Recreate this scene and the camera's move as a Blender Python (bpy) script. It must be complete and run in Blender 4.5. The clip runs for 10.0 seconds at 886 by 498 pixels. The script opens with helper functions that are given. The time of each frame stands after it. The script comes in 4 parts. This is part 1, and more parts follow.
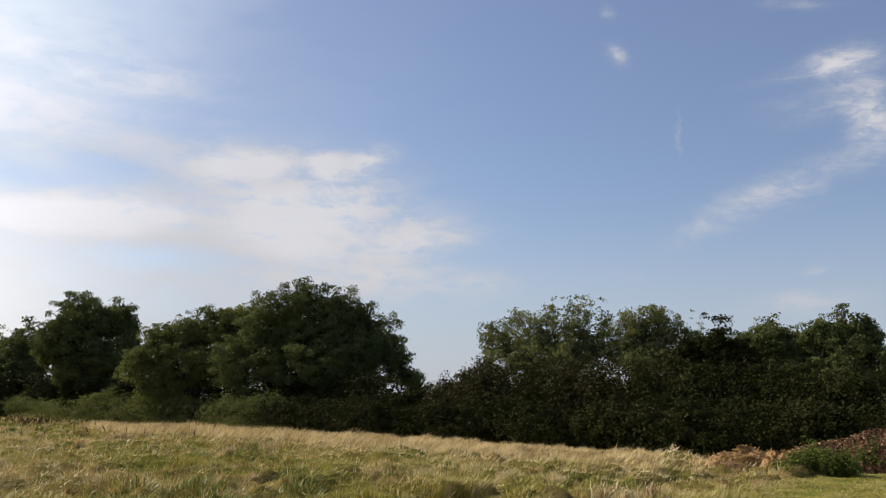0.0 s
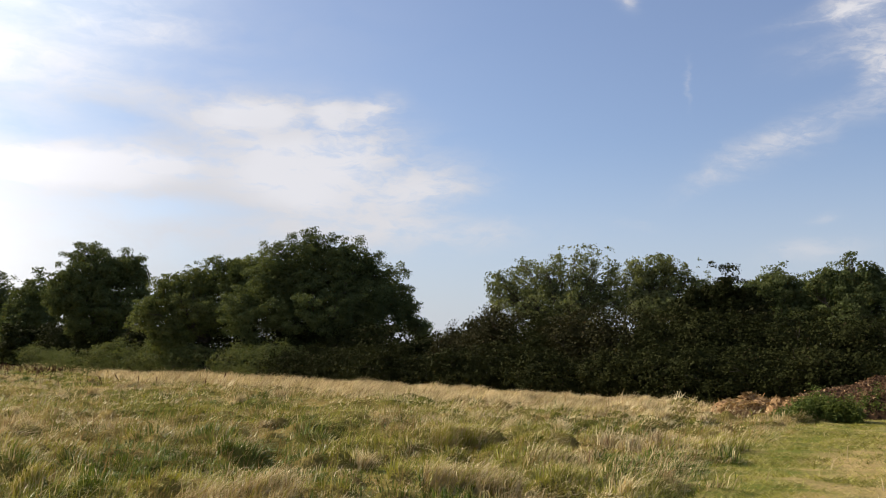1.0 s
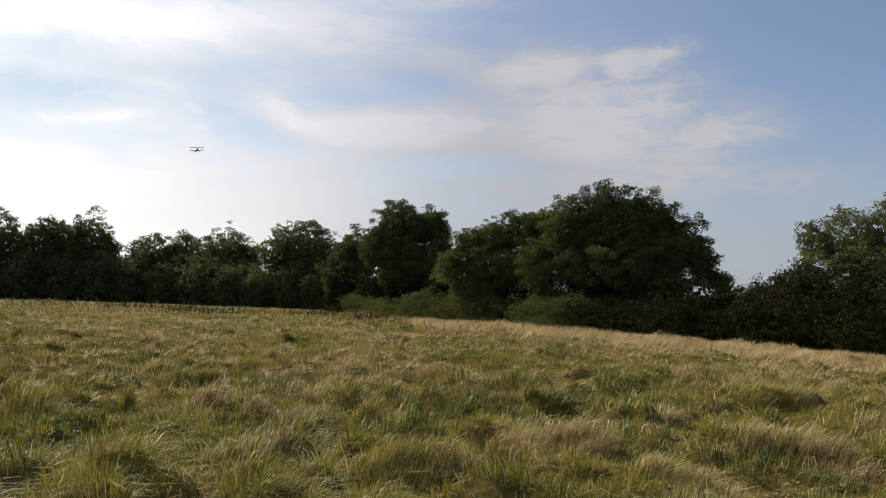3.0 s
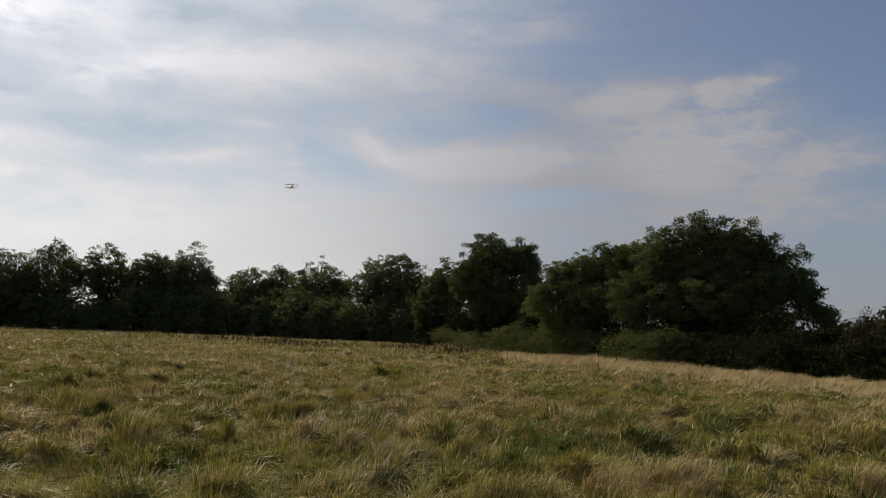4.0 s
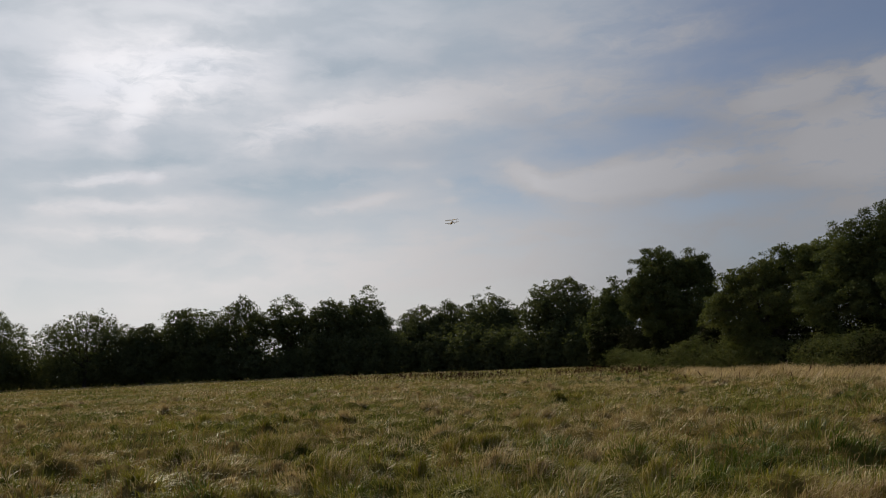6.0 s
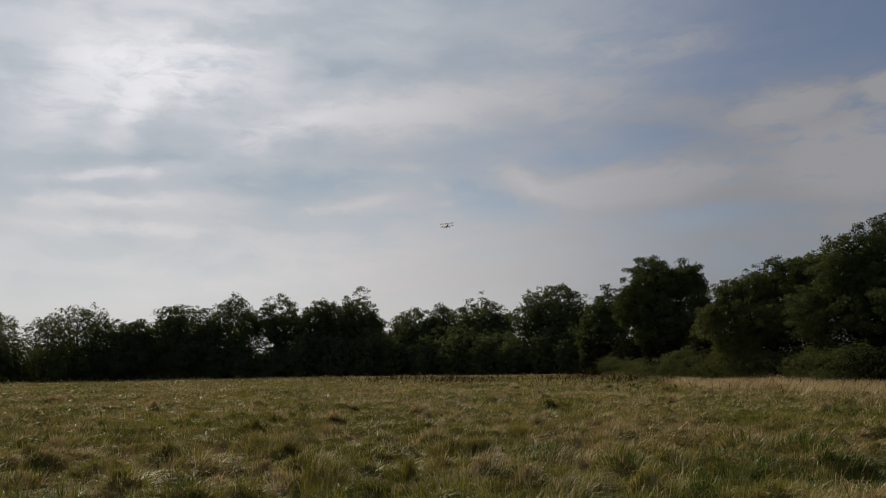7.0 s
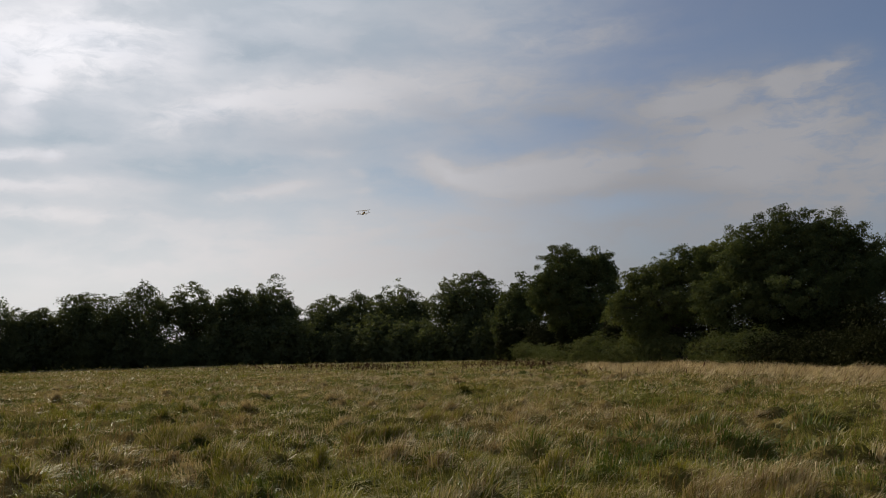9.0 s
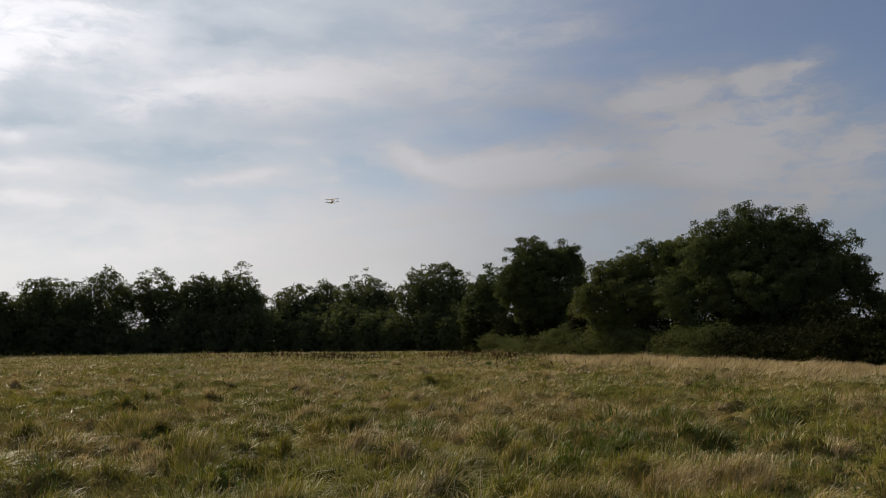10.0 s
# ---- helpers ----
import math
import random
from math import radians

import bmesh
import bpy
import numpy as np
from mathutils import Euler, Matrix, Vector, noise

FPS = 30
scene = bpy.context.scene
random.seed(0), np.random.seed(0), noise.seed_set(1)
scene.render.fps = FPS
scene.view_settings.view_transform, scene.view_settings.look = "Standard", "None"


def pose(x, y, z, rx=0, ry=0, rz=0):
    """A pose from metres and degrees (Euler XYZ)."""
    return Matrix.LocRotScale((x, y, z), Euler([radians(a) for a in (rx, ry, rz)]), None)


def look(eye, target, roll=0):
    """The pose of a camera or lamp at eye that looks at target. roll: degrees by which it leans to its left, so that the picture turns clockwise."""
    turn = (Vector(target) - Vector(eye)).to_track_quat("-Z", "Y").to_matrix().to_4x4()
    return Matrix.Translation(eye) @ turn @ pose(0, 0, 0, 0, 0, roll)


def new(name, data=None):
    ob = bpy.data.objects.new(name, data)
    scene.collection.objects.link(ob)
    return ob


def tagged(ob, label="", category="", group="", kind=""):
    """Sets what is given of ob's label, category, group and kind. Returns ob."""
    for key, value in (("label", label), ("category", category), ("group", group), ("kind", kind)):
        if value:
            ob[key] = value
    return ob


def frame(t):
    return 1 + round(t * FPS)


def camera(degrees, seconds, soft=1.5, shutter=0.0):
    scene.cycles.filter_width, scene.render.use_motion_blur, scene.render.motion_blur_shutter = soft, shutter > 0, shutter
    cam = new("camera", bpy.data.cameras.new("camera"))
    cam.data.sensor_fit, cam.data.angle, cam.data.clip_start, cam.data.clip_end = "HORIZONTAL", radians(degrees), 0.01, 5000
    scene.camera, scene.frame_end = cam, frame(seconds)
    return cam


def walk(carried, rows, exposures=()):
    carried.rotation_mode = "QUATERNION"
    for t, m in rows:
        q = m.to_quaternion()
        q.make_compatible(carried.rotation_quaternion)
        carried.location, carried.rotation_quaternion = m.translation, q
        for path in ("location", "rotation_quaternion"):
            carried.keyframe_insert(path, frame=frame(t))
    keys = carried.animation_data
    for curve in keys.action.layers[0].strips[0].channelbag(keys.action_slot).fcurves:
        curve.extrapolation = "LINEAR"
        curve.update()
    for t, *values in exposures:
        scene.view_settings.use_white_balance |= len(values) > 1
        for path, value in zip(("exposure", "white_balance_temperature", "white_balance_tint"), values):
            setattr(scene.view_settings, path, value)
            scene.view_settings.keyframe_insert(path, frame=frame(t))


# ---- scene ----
cam = camera(55.92, 10.0, soft=1.05)
EYE = 1.75
walk(cam, [
    (0.0, pose(-0.001, 0.550, 1.75, 100.63, -0.86, -0.03)),
    (0.5, pose(0.023, 0.550, 1.75, 98.88, -0.88, -2.57)),
    (1.0, pose(-0.006, 0.550, 1.75, 97.17, -0.73, 0.48)),
    (1.5, pose(-0.047, 0.548, 1.75, 95.62, -0.60, 4.81)),
    (2.0, pose(-0.091, 0.542, 1.75, 94.78, -0.93, 9.40)),
    (2.5, pose(-0.149, 0.530, 1.75, 93.41, -1.33, 15.59)),
    (2.7, pose(-0.170, 0.523, 1.75, 93.15, -1.44, 17.92)),
    (3.8, pose(-0.230, 0.500, 1.75, 95.31, -2.34, 24.45)),
    (4.0, pose(-0.246, 0.492, 1.75, 95.58, -2.02, 26.33)),
    (4.5, pose(-0.288, 0.468, 1.75, 95.38, -0.61, 31.54)),
    (5.0, pose(-0.321, 0.447, 1.75, 94.99, 1.81, 35.84)),
    (5.5, pose(-0.336, 0.435, 1.75, 95.90, 3.29, 38.02)),
    (5.7, pose(-0.336, 0.435, 1.75, 96.61, 3.22, 38.09)),
    (6.8, pose(-0.335, 0.436, 1.75, 98.23, 1.09, 37.64)),
    (7.0, pose(-0.333, 0.437, 1.75, 97.75, 1.13, 37.45)),
    (7.5, pose(-0.320, 0.447, 1.75, 97.24, 1.78, 35.77)),
    (8.0, pose(-0.314, 0.452, 1.75, 96.69, 1.74, 34.95)),
    (8.5, pose(-0.300, 0.461, 1.75, 96.14, 1.79, 33.23)),
    (9.0, pose(-0.288, 0.468, 1.75, 96.74, 1.65, 31.78)),
    (9.5, pose(-0.282, 0.472, 1.75, 97.13, 1.15, 31.00)),
    (10.0, pose(-0.270, 0.479, 1.75, 96.04, 0.89, 29.52)),
], exposures=[
    (0.0, 0.42), (0.5, 0.62), (1.0, 0.60), (2.0, 0.48), (2.7, 0.27), (4.0, -0.42), (5.0, -0.60),
    (6.0, -0.67), (7.0, -0.79), (7.5, -0.77), (8.5, -0.68), (10.0, -0.48),
])

# ---------------------------------------------------------------- light
SUN_AZ, SUN_EL = 62.0, 36.0          # degrees to the left of straight ahead, degrees up


def direction(az, el):
    a, e = radians(az), radians(el)
    return Vector((-math.sin(a) * math.cos(e), math.cos(a) * math.cos(e), math.sin(e)))


sun = new("sun", bpy.data.lights.new("sun", "SUN"))
sun.data.energy, sun.data.angle, sun.data.color = 5.0, radians(0.6), (1.0, 0.88, 0.69)
sun.matrix_world = look(direction(SUN_AZ, SUN_EL) * 200, (0, 0, 0))


class Nodes:
    """Short hand for building node trees."""

    def __init__(self, tree):
        self.tree = tree
        tree.nodes.clear()

    def node(self, kind, **fields):
        n = self.tree.nodes.new(kind)
        for key, value in fields.items():
            setattr(n, key, value)
        return n

    def put(self, socket, value):
        if isinstance(value, bpy.types.NodeSocket):
            self.tree.links.new(value, socket)
        elif value is not None:
            socket.default_value = value

    def math(self, op, a, b=None, c=None, clamp=False):
        n = self.node("ShaderNodeMath", operation=op, use_clamp=clamp)
        for s, v in zip(n.inputs, (a, b, c)):
            self.put(s, v)
        return n.outputs[0]

    def smooth(self, v, lo, hi, a=0.0, b=1.0):
        n = self.node("ShaderNodeMapRange", interpolation_type="SMOOTHSTEP")
        for i, x in enumerate((v, lo, hi, a, b)):
            self.put(n.inputs[i], x)
        return n.outputs[0]

    def combine(self, x, y, z=0.0):
        n = self.node("ShaderNodeCombineXYZ")
        for s, v in zip(n.inputs, (x, y, z)):
            self.put(s, v)
        return n.outputs[0]

    def noise(self, vec, scale, detail=4.0, rough=0.55, distort=0.0):
        n = self.node("ShaderNodeTexNoise")
        self.put(n.inputs["Vector"], vec)
        n.inputs["Scale"].default_value, n.inputs["Detail"].default_value = scale, detail
        n.inputs["Roughness"].default_value, n.inputs["Distortion"].default_value = rough, distort
        return n

    def mix(self, f, a, b, blend="MIX"):
        n = self.node("ShaderNodeMix", data_type="RGBA", blend_type=blend)
        self.put(n.inputs[0], f)
        for s, v in ((n.inputs[6], a), (n.inputs[7], b)):
            self.put(s, (*v, 1.0) if isinstance(v, tuple) and len(v) == 3 else v)
        return n.outputs[2]


# cloud patches: azimuth to the left, elevation, half length, half height, lean, weight
PUFFS = [(14.1, 15.8, 3.1, 1.0, -11, 0.88), (8.6, 16.2, 1.1, 0.79, -8, 0.72), (5.6, 16.5, 1.6, 0.79, -14, 0.77),
         (23.1, 11.5, 5.5, 1.61, -8, 0.61), (10.7, 12.1, 3.3, 1.96, -6, 0.66), (6.3, 13.9, 2.8, 2.5, 5, 0.44),
         (2.8, 10.6, 4.7, 1.79, -16, 0.42), (-0.1, 8.3, 5.5, 1.0, -1, 0.33), (30.2, 11.8, 3.0, 0.57, 13, 0.5),
         (22.9, 11.2, 6.3, 1.07, -2, 0.61), (19.0, 12.1, 1.6, 0.43, 2, 0.44), (9.2, 12.1, 4.3, 2.14, 0, 0.55),
         (1.7, 11.3, 3.3, 1.61, -12, 0.44), (10.2, 13.9, 7.5, 1.43, -4, 0.35), (10.1, 8.0, 14.5, 1.43, 1, 0.35)]
WISPS = [(-11.9, 23.4, 1.1, 0.5, 29, 0.58), (-16.1, 17.8, 1.2, 0.21, 83, 0.34), (-17.9, 12.1, 3.2, 0.93, -29, 0.41),
         (-23.4, 14.3, 4.0, 1.07, -18, 0.64), (-25.7, 18.7, 3.3, 0.93, 2, 0.34), (-26.7, 21.4, 2.5, 0.86, -10, 0.7),
         (-27.4, 20.2, 1.8, 0.93, -2, 0.58), (-28.2, 17.1, 1.7, 2.14, -15, 0.7), (-24.4, 8.8, 1.0, 0.36, -9, 0.34),
         (-23.5, 6.8, 3.2, 0.79, -5, 0.46), (-12.3, 8.7, 1.7, 0.36, 13, 0.23), (-11.6, 26.2, 0.5, 0.5, -60, 0.29),
         (-24.6, 25.1, 2.6, 0.36, 10, 0.34), (-25.3, 21.0, 3.9, 0.36, -5, 0.28)]
STREAKS = [(46.1, 10.6, 1.9, 0.43, -2, 0.56), (42.8, 11.1, 2.3, 0.39, -11, 0.69), (39.8, 13.4, 1.3, 0.32, 2, 0.38),
           (60.4, 12.4, 3.4, 0.36, -4, 0.75), (58.3, 10.7, 5.5, 0.5, -1, 0.62), (57.0, 9.0, 6.8, 0.43, 1, 0.5),
           (37.1, 12.2, 0.7, 0.29, 20, 0.31), (36.9, 10.9, 0.7, 0.25, -4, 0.31), (57.1, 12.6, 0.7, 0.32, -4, 0.62),
           (30.7, 11.9, 2.3, 0.43, 22, 0.56), (25.4, 11.6, 4.4, 1.0, -5, 0.75), (19.4, 12.1, 1.7, 0.43, 2, 0.62)]
BANKS = [(55.2, 19.1, 5.0, 2.14, -7, 0.84), (58.5, 16.1, 2.0, 1.0, -55, 0.66), (61.0, 18.4, 3.1, 1.79, -19, 0.6),
         (48.2, 15.6, 4.4, 1.0, -19, 0.6), (39.0, 17.0, 6.8, 1.43, -7, 0.72), (27.6, 16.2, 4.7, 1.61, 10, 0.36),
         (13.8, 15.7, 2.6, 0.86, -7, 0.66), (8.5, 16.1, 1.7, 1.07, 7, 0.6), (12.4, 12.3, 5.3, 2.5, 7, 0.48),
         (10.2, 9.9, 3.1, 1.07, 4, 0.42), (34.0, 8.6, 6.8, 1.07, 0, 0.36), (42.3, 6.2, 15.0, 2.14, 0, 0.42),
         (62.5, 15.6, 1.5, 0.89, -19, 0.36), (21.4, 19.8, 8.6, 2.5, 13, 0.4), (23.7, 17.1, 5.7, 1.43, 5, 0.3)]
GAPS = [(47.3, 12.4, 5.5, 0.79, -3, -0.5), (34.0, 11.4, 2.5, 0.64, 18, -0.5), (57.0, 13.7, 3.8, 0.5, -5, -0.33),
        (27.4, 13.6, 3.5, 0.71, 2, -0.28), (33.4, 10.7, 2.8, 0.86, 8, -0.39), (19.0, 9.1, 8.3, 0.64, -1, -0.39),
        (22.3, 14.7, 5.3, 0.71, 9, -0.28), (45.0, 19.9, 3.3, 0.93, -8, -0.28), (18.4, 18.6, 6.3, 1.43, 2, -0.39)]
SHADES = [(30.8, 15.7, 4.1, 1.07, 21, 0.39), (39.8, 14.2, 5.1, 0.79, 2, 0.33), (22.2, 15.0, 4.8, 1.25, 17, 0.39),
          (54.8, 15.5, 2.0, 0.64, 17, 0.26), (38.5, 19.9, 5.9, 1.07, 2, 0.33), (20.2, 16.9, 3.6, 0.86, 11, 0.26),
          (7.0, 15.4, 2.2, 0.71, 26, 0.13), (28.0, 16.1, 5.8, 1.07, -1, 0.2)]


def make_sky():
    world = bpy.data.worlds.new("sky")
    scene.world = world
    world.use_nodes = True
    n = Nodes(world.node_tree)
    coord = n.node("ShaderNodeTexCoord").outputs["Generated"]
    sky = n.node("ShaderNodeTexSky", sky_type="NISHITA", sun_disc=False, sun_elevation=radians(SUN_EL),
                 sun_rotation=radians(360 - SUN_AZ), air_density=1.0, dust_density=0.9, ozone_density=2.2, altitude=60.0)
    sep = n.node("ShaderNodeSeparateXYZ")
    n.put(sep.inputs[0], coord)
    x, y, z = sep.outputs
    az = n.math("MULTIPLY", n.math("ARCTAN2", n.math("MULTIPLY", x, -1.0), y), 57.2958)
    el = n.math("MULTIPLY", n.math("ARCSINE", z), 57.2958)
    # wind-drawn warping of the whole cloud field, broad and fine
    w = n.node("ShaderNodeSeparateColor")
    n.put(w.inputs[0], n.noise(n.combine(n.math("MULTIPLY", az, 0.16), n.math("MULTIPLY", el, 0.3), 3.1), 1.0, 5.0, 0.6).outputs["Color"])
    azw = n.math("MULTIPLY_ADD", n.math("SUBTRACT", w.outputs[0], 0.5), 3.4, az)
    elw = n.math("MULTIPLY_ADD", n.math("SUBTRACT", w.outputs[1], 0.5), 1.7, el)
    streak = n.noise(n.combine(n.math("MULTIPLY", azw, 0.15), n.math("MULTIPLY", elw, 0.42), 7.7), 1.0, 4.0, 0.5, 0.2).outputs[0]
    fine = n.noise(n.combine(n.math("MULTIPLY", azw, 0.42), n.math("MULTIPLY", elw, 1.15), 5.3), 1.0, 6.0, 0.62, 0.4).outputs[0]

    def strokes(rows):
        total = None
        for a, e, sa, se, lean, weight in rows:
            c, s = math.cos(radians(lean)), math.sin(radians(lean))
            da, de = n.math("SUBTRACT", azw, a), n.math("SUBTRACT", elw, e)
            u = n.math("MULTIPLY_ADD", da, c / sa, n.math("MULTIPLY", de, s / sa))
            v = n.math("MULTIPLY_ADD", da, -s / se, n.math("MULTIPLY", de, c / se))
            q = n.math("MULTIPLY_ADD", u, u, n.math("MULTIPLY", v, v))
            g = n.math("MULTIPLY", n.math("EXPONENT", n.math("MULTIPLY", q, -1.0)), weight)
            total = g if total is None else n.math("ADD", total, g)
        return total

    total = strokes(PUFFS + WISPS + STREAKS + BANKS + GAPS)
    # a thin veil that thickens towards the sun and goes on round the sky
    veil = n.math("MULTIPLY", n.smooth(az, -9.0, 24.0, 0.04, 0.68), n.smooth(streak, 0.3, 0.66, 0.5, 1.0))
    veil = n.math("MULTIPLY", veil, n.smooth(n.math("MULTIPLY_ADD", az, -0.3, el), 8.0, 18.0, 1.0, 0.5))
    ragged = n.math("MULTIPLY", n.smooth(fine, 0.3, 0.7, 0.45, 1.45), n.smooth(streak, 0.3, 0.66, 0.75, 1.2))
    dense = n.math("ADD", n.math("MULTIPLY", total, ragged), veil)
    cover = n.smooth(dense, -0.08, 1.25, 0.0, 0.92)
    grey = n.noise(n.combine(n.math("MULTIPLY", azw, 0.07), n.math("MULTIPLY", elw, 0.3), 1.9), 1.0, 3.0, 0.5).outputs[0]
    shade = n.math("MULTIPLY", n.smooth(grey, 0.42, 0.68), n.math("MULTIPLY", n.smooth(az, 15.0, 45.0, 0.04, 0.4), n.smooth(el, 5.0, 13.0, 0.15, 1.0)))
    shade = n.math("ADD", shade, n.math("MULTIPLY", strokes(SHADES), n.smooth(fine, 0.3, 0.7, 0.7, 1.3)), clamp=True)
    white = n.mix(shade, (5.75, 5.65, 5.85), (3.9, 4.1, 4.6))
    core = n.smooth(total, 0.2, 1.3, 0.93, 1.08)
    white = n.mix(1.0, white, n.combine(core, core, core), "MULTIPLY")
    facing = n.node("ShaderNodeVectorMath", operation="DOT_PRODUCT")
    n.put(facing.inputs[0], coord)
    facing.inputs[1].default_value = direction(SUN_AZ, SUN_EL)
    toward = facing.outputs["Value"]
    glow = n.math("MULTIPLY", n.smooth(toward, 0.66, 1.02, 0.94, 2.3), n.smooth(toward, 0.87, 0.97, 1.0, 1.3))
    white = n.mix(1.0, white, n.combine(glow, glow, glow), "MULTIPLY")
    haze = n.smooth(el, 0.0, 15.0, 0.75, 0.0)
    horizon = n.mix(n.smooth(toward, 0.60, 0.85), (3.8, 4.1, 4.8), (13.8, 13.1, 12.7))
    near_sun = n.smooth(toward, 0.79, 0.90, 1.0, 1.4)
    horizon = n.mix(1.0, horizon, n.combine(near_sun, near_sun, near_sun), "MULTIPLY")
    base = n.mix(haze, n.mix(0.2, sky.outputs[0], (2.3, 2.4, 4.2)), horizon)
    white = n.mix(n.math("MULTIPLY", haze, n.smooth(az, 12.0, 30.0, 0.0, 0.85)), white, horizon)
    base = n.mix(n.smooth(toward, 0.72, 0.92, 0.0, 0.65), base, (6.3, 7.6, 8.4))
    bg = n.node("ShaderNodeBackground")
    n.put(bg.inputs[0], n.mix(cover, base, white))
    bg.inputs[1].default_value = 0.092
    n.tree.links.new(bg.outputs[0], n.node("ShaderNodeOutputWorld").inputs[0])


make_sky()


# ---------------------------------------------------------------- materials
def material(name):
    m = bpy.data.materials.new(name)
    m.use_nodes = True
    return m, Nodes(m.node_tree)


def leafy(name, dark, light, dry=(0.10, 0.085, 0.025), dry_part=0.05, translucent=0.25, rough=0.75, patch=0.35, gloss=0.08, vary=0.45, through_tint=(1.0, 1.0, 0.55)):
    """Leaves or blades: colour changes from piece to piece and in patches over metres."""
    m, n = material(name)
    geo = n.node("ShaderNodeNewGeometry")
    rnd = geo.outputs["Random Per Island"]
    pos = geo.outputs["Position"]
    big = n.noise(pos, patch, 3.0).outputs[0]
    fine = n.noise(pos, patch * 4.3, 2.0).outputs[0]
    f = n.math("ADD", n.math("MULTIPLY", rnd, vary), n.smooth(big, 0.3, 0.7, -0.2, 0.45))
    f = n.math("ADD", f, n.smooth(fine, 0.3, 0.7, -0.2, 0.4), clamp=True)
    col = n.mix(f, dark, light)
    col = n.mix(n.smooth(n.math("FRACT", n.math("MULTIPLY", rnd, 7.31)), 1.0 - dry_part, 1.0 - dry_part * 0.4), col, dry)
    bsdf = n.node("ShaderNodeBsdfPrincipled")
    n.put(bsdf.inputs["Base Color"], col)
    bsdf.inputs["Roughness"].default_value = rough
    bsdf.inputs["Specular IOR Level"].default_value = gloss
    tr = n.node("ShaderNodeBsdfTranslucent")
    n.put(tr.inputs[0], n.mix(1.0, col, through_tint, "MULTIPLY"))
    mixed = n.node("ShaderNodeMixShader")
    mixed.inputs[0].default_value = translucent
    n.tree.links.new(bsdf.outputs[0], mixed.inputs[1])
    n.tree.links.new(tr.outputs[0], mixed.inputs[2])
    n.tree.links.new(mixed.outputs[0], n.node("ShaderNodeOutputMaterial").inputs[0])
    return m


def solid(name, a, b, scale, rough=0.8, bump=0.3, bump_scale=None, metal=0.0, detail=6.0):
    """An opaque surface of two mottled colours with fine relief."""
    m, n = material(name)
    pos = n.node("ShaderNodeTexCoord").outputs["Object"]
    f = n.smooth(n.noise(pos, scale, detail, 0.6).outputs[0], 0.35, 0.65)
    bsdf = n.node("ShaderNodeBsdfPrincipled")
    n.put(bsdf.inputs["Base Color"], n.mix(f, a, b))
    bsdf.inputs["Roughness"].default_value, bsdf.inputs["Metallic"].default_value = rough, metal
    bsdf.inputs["Specular IOR Level"].default_value = 0.12 if rough > 0.7 else 0.5
    if bump:
        bp = n.node("ShaderNodeBump")
        bp.inputs["Strength"].default_value, bp.inputs["Distance"].default_value = bump, 0.02
        n.put(bp.inputs["Height"], n.noise(pos, bump_scale or scale * 4, 6.0, 0.65).outputs[0])
        n.tree.links.new(bp.outputs[0], bsdf.inputs["Normal"])
    n.tree.links.new(bsdf.outputs[0], n.node("ShaderNodeOutputMaterial").inputs[0])
    return m


OAK_LEAF = leafy("oak_leaf", (0.062, 0.080, 0.032), (0.128, 0.148, 0.060), translucent=0.32, gloss=0.05)
# near-black leaves: the shade on the hedge is put into their colour
SHADED_THORN_LEAF = leafy("shaded_thorn_leaf", (0.019, 0.023, 0.007), (0.038, 0.041, 0.013), dry=(0.040, 0.033, 0.015), translucent=0.10, gloss=0.03, vary=0.3)
ASH_LEAF = leafy("ash_leaf", (0.080, 0.100, 0.036), (0.168, 0.184, 0.070), translucent=0.36, gloss=0.05)
WILLOW_LEAF = leafy("willow_leaf", (0.100, 0.118, 0.054), (0.190, 0.202, 0.095), translucent=0.4, gloss=0.05)
FAR_LEAF = leafy("far_leaf", (0.080, 0.098, 0.046), (0.135, 0.150, 0.072), dry_part=0.01, translucent=0.4)
SCRUB_LEAF = leafy("scrub_leaf", (0.080, 0.098, 0.036), (0.142, 0.150, 0.060), dry=(0.102, 0.078, 0.027), dry_part=0.04, translucent=0.34, vary=0.2)
# brownish bramble leaves, darkened to paint in the shade below the trees
SHADED_BRAMBLE_LEAF = leafy("shaded_bramble_leaf", (0.027, 0.027, 0.009), (0.062, 0.056, 0.020), dry=(0.062, 0.043, 0.020), dry_part=0.05, translucent=0.12, vary=0.3)
WEED_LEAF = leafy("weed_leaf", (0.055, 0.080, 0.018), (0.125, 0.150, 0.036), dry_part=0.03, patch=2.0)
LUSH_BLADE = leafy("lush_blade", (0.038, 0.066, 0.010), (0.155, 0.195, 0.036), dry=(0.36, 0.33, 0.11), dry_part=0.12, translucent=0.2, rough=0.42, patch=0.8, gloss=0.12, vary=0.7)
GREEN_BLADE = leafy("green_blade", (0.082, 0.092, 0.013), (0.345, 0.320, 0.064), dry=(0.50, 0.42, 0.20), dry_part=0.22, translucent=0.2, rough=0.45, patch=0.55, gloss=0.10, vary=0.8)
STRAW_BLADE = leafy("straw_blade", (0.26, 0.188, 0.090), (0.75, 0.625, 0.370), dry=(0.26, 0.160, 0.085), dry_part=0.12, translucent=0.18, rough=0.45, patch=0.4, gloss=0.12, vary=0.85, through_tint=(1.0, 0.92, 0.75))
SEED_STALK = leafy("seed_stalk", (0.24, 0.14, 0.06), (0.42, 0.28, 0.13), translucent=0.2, patch=0.8)
DOCK = leafy("dock_stem", (0.055, 0.027, 0.017), (0.12, 0.058, 0.034), translucent=0.05)
